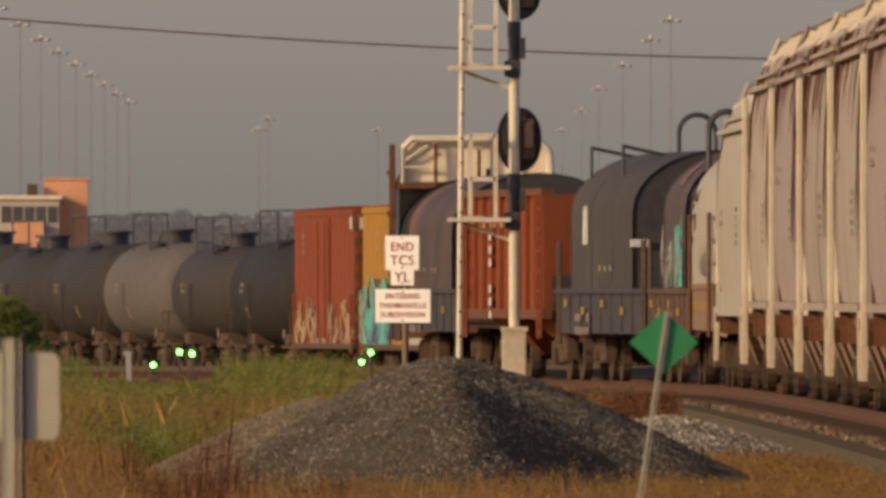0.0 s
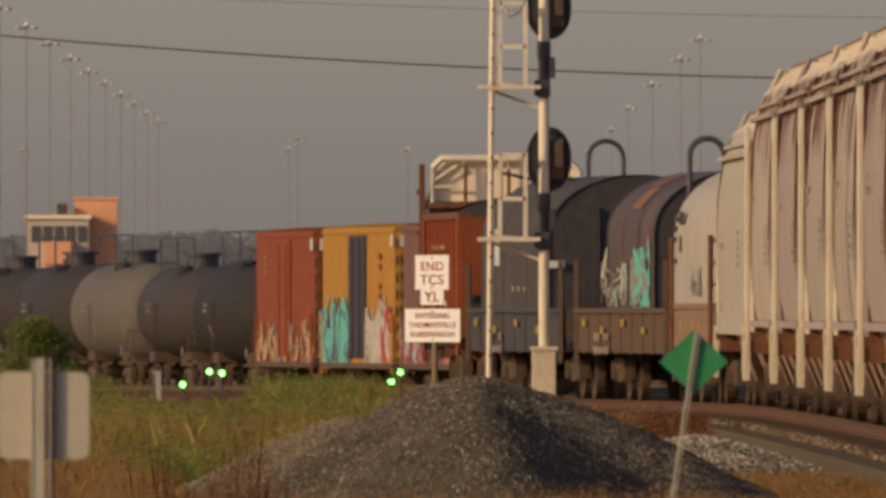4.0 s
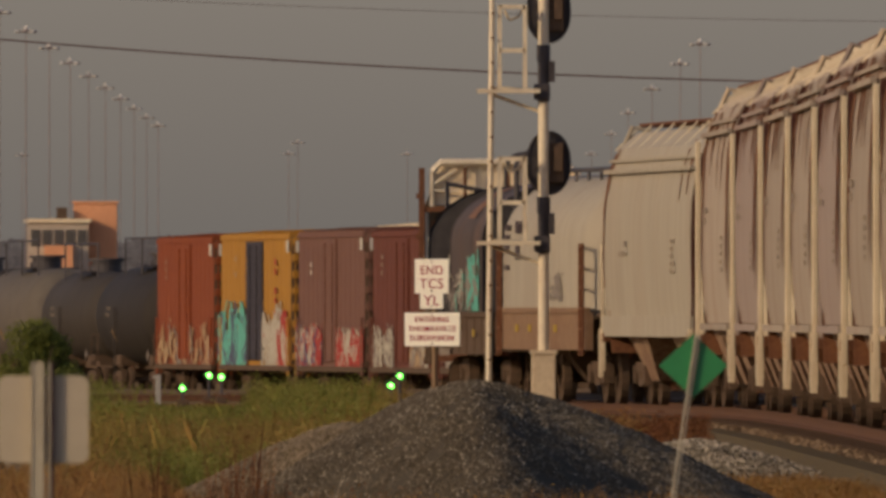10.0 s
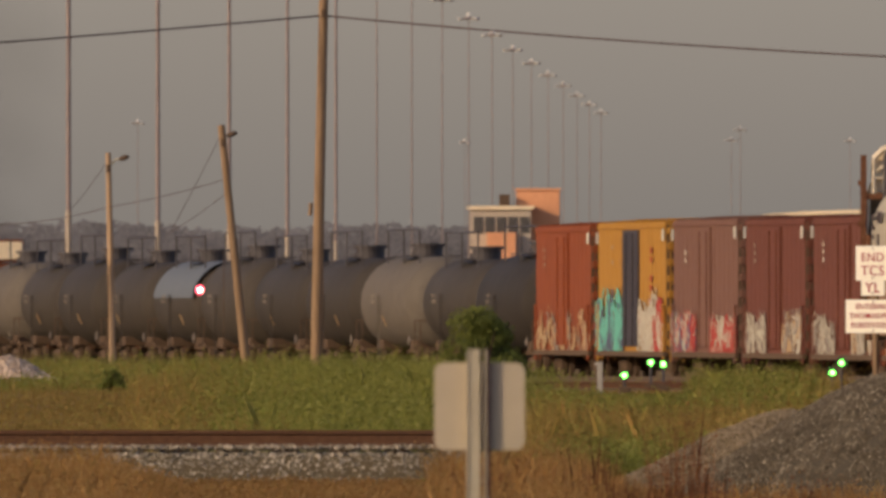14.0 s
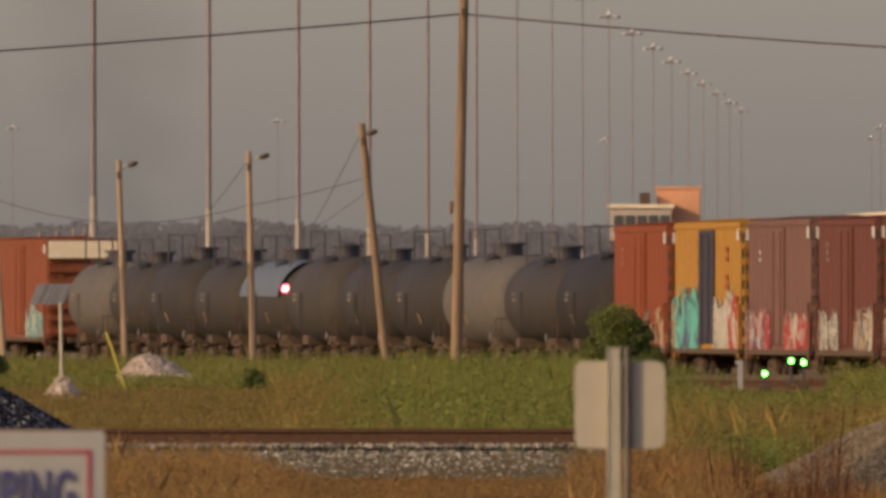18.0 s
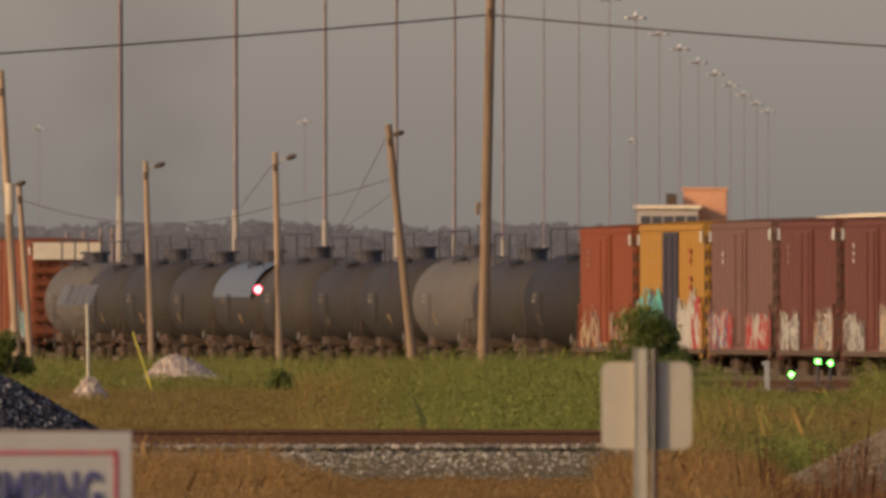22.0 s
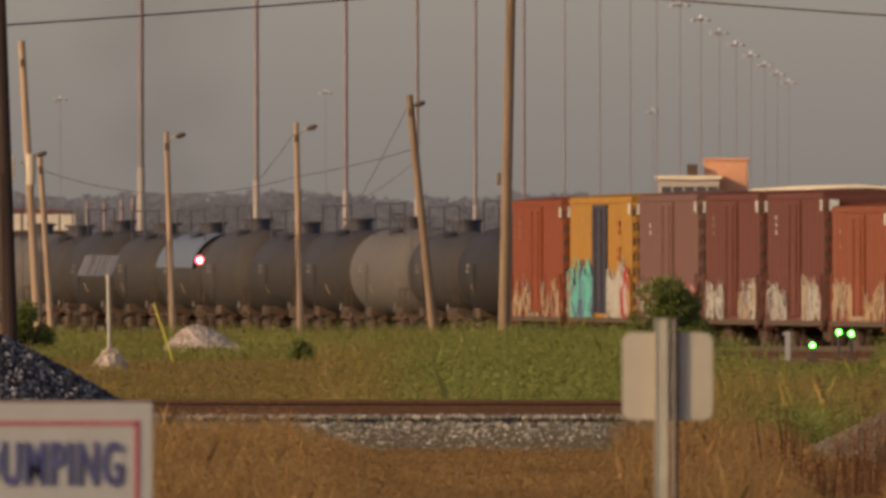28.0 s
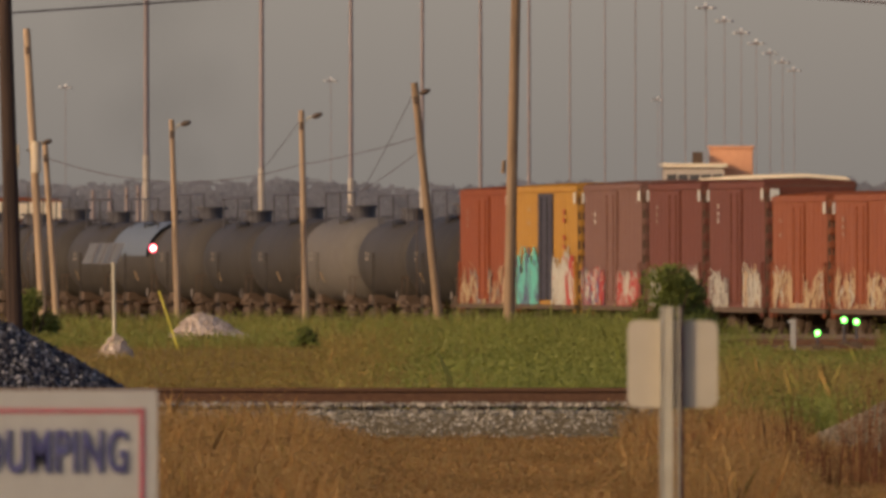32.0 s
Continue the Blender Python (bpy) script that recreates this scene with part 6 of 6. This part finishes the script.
# ---- wooden poles and cables ----
def wood_pole(u0, v0, u1, v1, d, r, material, label, lamp=None, extra=None):
    x0, x1, z0, z1 = spot(u0, d), spot(u1, d), ground_z(0, d), lift(v1, d)
    p = thing("utility_pole", pose(x0, d, 0), label, "utility pole", group="wooden poles along the yard")
    part("shaft", rod(B(), (0, 0, z0 - 0.05), (x1 - x0, 0, z1), r, r * 0.8, seg=12), material, p)
    if lamp:
        lu, lv = lamp
        lx, lz = spot(lu, d) - x0, lift(lv, d)
        part("lamp_arm", bend(B(), [(x1 - x0, 0, lz - 0.25), ((lx + x1 - x0) / 2, 0, lz - 0.04), (lx, 0, lz)], 0.025), M_GALV, p)
        bm = B()
        bmesh.ops.create_icosphere(bm, subdivisions=2, radius=0.12, matrix=Matrix.Translation((lx, 0, lz)) @ Matrix.Rotation(-0.3, 4, "Y") @ Matrix.Diagonal((1.3, 1, 0.6, 1)))
        part("lamp_head", bm, M_UNDER, p, "grey lamp head")
    part("insulator_bracket", box(B(), (x1 - x0) * 0.93, -r, z0 + (z1 - z0) * 0.93, 0.1, 0.12, 0.2), M_UNDER, p)
    bm = rod(B(), ((x1 - x0) * 0.9, -r - 0.03, z0), ((x1 - x0) * 0.9, -r - 0.02, z0 + (z1 - z0) * 0.5), 0.012, seg=5)
    part("earth_wire", bm, M_UNDER, p)
    return p


wood_pole(-1802, -87, -1824, 546 - 346, 700, 0.09, M_WOOD_LT, "thin pale wooden pole at the yard edge", lamp=None)
pA = wood_pole(-1825, -90, -1857, 546 - 140, 720, 0.12, M_WOOD_LT, "pale wooden pole with a transformer", lamp=(-1821, 546 - 341))
part("transformer", rod(box(B(), spot(-1850, 720) - spot(-1825, 720) - 0.45, -0.1, lift(546 - 365, 720), 0.3, 0.3, 0.62, bevel=0.04), (spot(-1846, 720) - spot(-1825, 720) + 0.1, -0.3, lift(546 - 395, 720)), (spot(-1846, 720) - spot(-1825, 720) + 0.1, -0.3, lift(546 - 340, 720)), 0.13, seg=12), M_CONC, pA, "grey transformer box")
wood_pole(-1588, -92, -1600, 546 - 301, 700, 0.085, M_WOOD_LT, "wooden pole with a small street lamp", lamp=(-1575, 546 - 308))
wood_pole(-1362, -92, -1370, 546 - 285, 700, 0.09, M_WOOD_LT, "wooden pole with a street lamp", lamp=(-1342, 546 - 294))
pL = wood_pole(-1124, -92, -1170, 546 - 236, 690, 0.115, M_WOOD, "leaning wooden pole with a round lamp", lamp=(-1151, 546 - 252))
pU = wood_pole(-1003, -95, -988, 546 + 10, 650, 0.14, M_WOOD, "tall wooden pole carrying the overhead cable")
part("stub", rod(B(), (-0.13, -0.02, lift(150, 650)), (-0.11, -0.02, lift(172, 650)), 0.05), M_WOOD, pU)
wood_pole(-1874, -60, -1898, 546 + 10, 440, 0.14, M_WOOD_DK, "dark creosoted pole behind the black gravel")


def cable(name, pts, r, label):
    bm = B()
    bend(bm, [(spot(u, d), d, lift(v, d)) for u, v, d in pts], r, seg=5)
    solo(name, bm, M_WIRE, pose(0, 0, 0), label, "cable")


def sag(a, b, n, drop):
    return [tuple(a[k] + (b[k] - a[k]) * t - (drop * 4 * t * (1 - t) if k == 1 else 0) for k in range(3)) for t in [i / n for i in range(n + 1)]]


cable("overhead_cable", sag((-990, 504, 650), (880, 405, 640), 24, 20), 0.023, "dark overhead cable sagging across the sky")
cable("overhead_cable", sag((-990, 504, 650), (-2250, 412, 640), 18, 6), 0.023, "dark overhead cable sagging across the sky")
cable("overhead_cable", sag((-1150, 590, 650), (900, 515, 640), 20, 14), 0.007, "thin high cable across the sky")
cable("lamp_cable", sag((-1830, 180, 705), (-1370, 165, 700), 14, 38), 0.011, "drooping cable between lamp poles")
cable("lamp_cable", sag((-1370, 165, 700), (-1160, 215, 690), 8, 4), 0.011, "drooping cable between lamp poles")
cable("lamp_cable", sag((-1375, 240, 700), (-1440, 155, 705), 4, 2), 0.009, "thin stay wire on a pole")
cable("lamp_cable", sag((-1172, 290, 690), (-1255, 130, 695), 4, 2), 0.009, "thin stay wire on a pole")
cable("lamp_cable", sag((-1160, 190, 690), (-1265, 118, 695), 4, 3), 0.009, "thin stay wire on a pole")


# ---- small things left of the crossing ----
def solar_post():
    D = 520.0
    s = thing("solar_panel_post", pose(spot(-1700, D), D, 0), "tilted solar panel on a pale post in a stone footing", "solar panel")
    g = ground_z(0, D)
    part("post", rod(B(), (0, 0, g), (-0.03, 0, lift(-8, D)), 0.035, seg=8), M_GALV, s)
    m = pose(-0.28, 0, lift(8, D), 0, 0, 0)
    a = part("panel", loft(B(), [[(-0.36, y, -0.2), (0.32, y + 0.1, -0.2), (0.46, y + 0.35, 0.2), (-0.2, y + 0.25, 0.2)] for y in (-0.05, 0.0)]), M_PANEL, s, "dark grey panel in a metal frame")
    a.matrix_basis = m
    for i in range(3):
        part("cell_seam", rod(B(), (-0.36 + 0.17 * (i + 1), -0.055, -0.2), (-0.2 + 0.165 * (i + 1), 0.2, 0.2), 0.006, seg=5), M_UNDER, a)


solar_post()
make_pile("stone_footing", spot(-1698, 519), 519, 0.36, 0.35, 0.42, M_PALE, mat("cream_stone", (0.66, 0.55, 0.38), (0.55, 0.45, 0.3), scale=5), 300, 0.05, "small heap of cream stones at the panel's foot", 6)
gg = thing("guy_guard", pose(spot(-1585, 552), 552, 0), "slanting yellow guy-wire guard", "guy guard")
part("guard", rod(B(), (0, 0, lift(-170, 552)), (spot(-1622, 552) - spot(-1585, 552), 0, lift(-58, 552)), 0.022, seg=8), M_YPOLE, gg)
part("anchor", rod(B(), (0.03, 0, ground_z(0, 552)), (0, 0, lift(-170, 552)), 0.012, seg=6), M_GALV, gg)


# ---- yard light masts, the far tower and woods ----
def light_mast(x, d, h, r=0.15):
    g = ground_z(x, d)
    s = thing("light_mast", pose(x, d, g), "tall steel yard light mast", "light mast", group="yard light masts")
    part("shaft", rod(B(), (0, 0, 0), (0, 0, h), r, r * 0.6, seg=10), M_POLE, s)
    part("pale_foot", rod(B(), (0, 0, 0), (0, 0, h * 0.25), r * 1.13, r * 1.1, seg=10), M_FOOT, s, "pale lower shaft")
    part("ring", rod(B(), (0, 0, h - 0.1), (0, 0, h + 0.1), 0.5, 0.3, seg=12), M_POLE, s)
    for i in range(6):
        a = i / 6 * math.tau + 0.3
        bm = rod(B(), (0, 0, h), (0.85 * math.cos(a), 0.85 * math.sin(a), h - 0.05), 0.05, seg=5)
        bmesh.ops.create_icosphere(bm, subdivisions=1, radius=0.26, matrix=Matrix.Translation((0.95 * math.cos(a), 0.95 * math.sin(a), h - 0.1)) @ Matrix.Diagonal((1, 1, 0.6, 1)))
        part("floodlight", bm, M_GLOBE if i % 2 else M_POLE, s)
    part("cap", rod(B(), (0, 0, h + 0.15), (0, 0, h + 0.55), 0.3, 0.05, seg=8), M_GLOBE, s)
    return s


proto = light_mast(-39.7 - 0.00072 * 1165, 1165, 31.9)
# far masts get thin shafts, so they look faint as through haze
slim = light_mast(-39.7 - 0.00072 * (1165 + 169 * 6), 1165 + 169 * 6, 31.9, 0.085)
for i in range(18):
    if i not in (0, 6):
        d = 1165 + 169 * i
        copy_thing(proto if i < 6 else slim, pose(-39.7 - 0.00072 * d, d, ground_z(0, d)))
for u, d in ((460, 2344), (425, 2529), (375, 2815), (333, 3147), (303, 3523), (268, 3959), (-252, 3700), (-268, 3950), (-58, 3960), (-740, 3990), (-1789, 3700), (-1319, 3560)):
    copy_thing(slim, pose(spot(u, d * 1.2), d * 1.2, ground_z(0, d)))
for u, v, d in ((-1740, 100, 1500), (-1710, 100, 1520), (-1680, 105, 1540), (-1660, 108, 1560), (-1650, 110, 1580)):
    q = wood_pole(u, -40, u, v + 20, d, 0.14, M_POLE, "distant pale yard pole")


def tower():
    D = 2800.0
    k = D / F
    g = ground_z(0, D)
    t = thing("yard_tower", pose(spot(-610, D), D, 0), "orange yard tower with a pale lower wing", "building")
    w, z1 = 77 * k, lift(194, D)
    part("wall", box(B(), 0, 0, (g + z1) / 2, w, 5, z1 - g, bevel=0.06), M_ORANGE_B, t, "orange rendered tower wall")
    part("roof", box(B(), 0, 0, z1 + 0.12, w + 0.3, 5.3, 0.24), M_ORANGE_B, t)
    ww, wz = 108 * k, lift(160, D)
    part("wing", box(B(), -w / 2 - ww / 2 + 1.6, -3.6, (g + wz) / 2, ww, 4, wz - g), M_ROOF_W, t, "pale flat-roofed wing")
    part("wing_roof", box(B(), -w / 2 - ww / 2 + 1.6, -3.6, wz + 0.2, ww + 0.6, 4.6, 0.4), M_WHITE_TOP, t)
    for i in range(5):
        part("window", box(B(), -w / 2 - ww + 2.5 + i * ww / 5.3, -5.63, wz - 1.6, ww / 6.5, 0.08, 1.7), M_GLASS, t)
    part("vent", box(B(), -w / 2 - 1.2, -3.2, wz + 1.0, 1.1, 1.0, 1.2), M_UNDER, t)
    part("low_wall", box(B(), -w / 2 - 1.5, -6.2, (g + lift(120, D)) / 2, 3.0, 1.2, lift(120, D) - g), M_ORANGE_B, t)


tower()


def far_woods():
    rnd = random.Random(8)
    vs, fs = [], []
    top = lambda x: 11.6 + 0.7 * noise.noise((x * 0.06, 3.1, 0)) + 0.6 * noise.noise((x * 0.3, 1.7, 0)) + 0.6 * noise.noise((x * 0.9, 5.2, 0)) + 0.5 * noise.noise((x * 2.3, 9.1, 0))
    # a thick dark heart, and a leafy rim of small sprays
    xs = np.arange(-170, 90, 0.8)
    for d, k in ((3075.0, 0.93), (3090.0, 0.95)):
        i0 = len(vs)
        for x in xs:
            z = ground_z(0, d)
            vs += [Vector((x, d, z)), Vector((x, d, z + top(x) * k + 0.3 * noise.noise((x * 1.6, d, 0)))), Vector((x, d + 6, z + top(x) * k - 1.0))]
        for j in range(len(xs) - 1):
            a = i0 + 3 * j
            fs += [(a, a + 3, a + 4, a + 1), (a + 1, a + 4, a + 5, a + 2)]
    for i in range(26000):
        x = rnd.uniform(-150, 80)
        d = 3050 + rnd.uniform(0, 24)
        z = ground_z(0, d) + (1.02 - 0.35 * rnd.random() ** 1.6) * top(x)
        s = rnd.uniform(0.12, 0.3)
        t1 = Vector((rnd.gauss(0, 1), rnd.gauss(0, 0.02), rnd.gauss(0, 1))).normalized()
        t2 = t1.cross(Vector((0, 1, 0))).normalized()
        p = Vector((x, d, z))
        i0 = len(vs)
        vs += [p - t1 * s, p + t2 * s * 0.7, p + t1 * s, p - t2 * s * 0.7]
        fs.append((i0, i0 + 1, i0 + 2, i0 + 3))
    me = bpy.data.meshes.new("far_woods")
    me.from_pydata(vs, [], fs)
    # haze comes from this grey alone
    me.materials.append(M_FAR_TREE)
    tagged(new("far_woods", me), "belt of distant trees, haze put into their grey", "woods", kind="stuff")


far_woods()


# ---- cars on the second line behind the train ----
def second_at(s):
    p, h = far_at(s)
    return p + Vector((4.9 * math.cos(h), 4.9 * math.sin(h), 0)), h


make_track("track", second_at, -160, 420, 20.0, "second yard track behind the train")
SLOW = []  # thing, rows of time and rear place along the second line
sb = boxcar("orange boxcar with a cream band along its top", M_BOX_ORANGE, 20.4, 5.2, seed=30, band=M_WHITE_TOP)
graffiti(sb, -1.54, -8.5, -2, 0.95, 2.6, (M_SPRAY_W, M_SPRAY_B, M_TEAL), 90, n=16, fill=0.7)
yb = boxcar("yellow boxcar ahead of the orange one", M_BOX_YEL, 20.4, 5.2, seed=31)
wb = boxcar("cream-topped boxcar on the second track", M_WHITE_TOP, 20.4, 5.45, seed=32)


# ---- thin exhaust over the string of tanks ----
PUFFS = []
for i in range(6):
    rnd = random.Random(100 + i)
    t = i / 5
    r = 2.1 + 2.3 * t
    bm = B()
    bmesh.ops.create_icosphere(bm, subdivisions=4, radius=1.0)
    for v in bm.verts:
        v.co *= 1 + 0.16 * noise.noise(v.co * 1.3 + Vector((i * 3.1, 0, 0)))
    at = Vector((spot(-1575 - 30 * t + (25 + 40 * t) * (-1) ** i, 1120), 1120 + 3 * i, lift(140, 1120) + 9.5 * t ** 1.15))
    pf = solo("smoke_puff", bm, M_SMOKE, Matrix.Translation(at) @ Matrix.Diagonal((r, r, r * 1.1, 1)), "faint dark puff of engine exhaust", "smoke", group="exhaust smoke")
    for p in pf.data.polygons:
        p.use_smooth = True
    PUFFS.append((pf, at, rnd.uniform(0.03, 0.09)))


def rear_s(u):
    """Where on the second line a right rear corner shows at bearing u."""
    lo, hi = -200.0, 500.0
    for _ in range(40):
        m = (lo + hi) / 2
        p, h = second_at(m)
        q = p.x + 1.5 * math.cos(h)
        lo, hi = (m, hi) if q / (p.y + 1.5 * math.sin(h)) * F > u else (lo, m)
    return lo


def motions():
    """All that moves: the cars of the train, and those on the second line."""
    times = [2.0 * i for i in range(17)]
    rolling = [car for car, *_ in MOVERS]
    for car, at, front, length in MOVERS:
        walk(car, [(t, on_track(at, front, length, t)) for t in times])
    slow = [(0, -1240), (9, -1420), (16.5, -1567), (19, -1617), (23, -1690), (28, -1757), (32, -1790)]
    for car, rows, back in ((sb, slow, 0.0), (yb, slow, 20.4), (wb, [(t, -394 + 26.5 * (32 - t)) for t in (0, 8, 16, 24, 32)], 0.0)):
        keys = []
        for t, u in rows:
            mid = rear_s(u) + back + 10.2
            a, _ = second_at(mid + 6.5)
            b, _ = second_at(mid - 6.5)
            d = a - b
            keys.append((float(t), Matrix.Translation((a + b) / 2) @ Matrix.Rotation(math.atan2(-d.x, d.y), 4, "Z")))
        walk(car, keys)
    for pf, at, rise in PUFFS:
        walk(pf, [(t, Matrix.Translation(at + Vector((-0.03 * t, 0, rise * (t - 16)))) @ Matrix.Rotation(0.01 * t, 4, "Z")) for t in (0.0, 8.0, 16.0, 24.0, 32.0)])
    # the wheels roll: a quarter turn at most from row to row
    spin = SPEED / 0.42
    for w in [o for car in rolling for o in car.children_recursive if o.name.startswith("wheel")]:
        c = w.matrix_basis.translation.copy()
        walk(w, [(k * 4 / FPS, Matrix.Translation(c) @ Matrix.Rotation(-spin * k * 4 / FPS, 4, "X")) for k in range(241)])


motions()
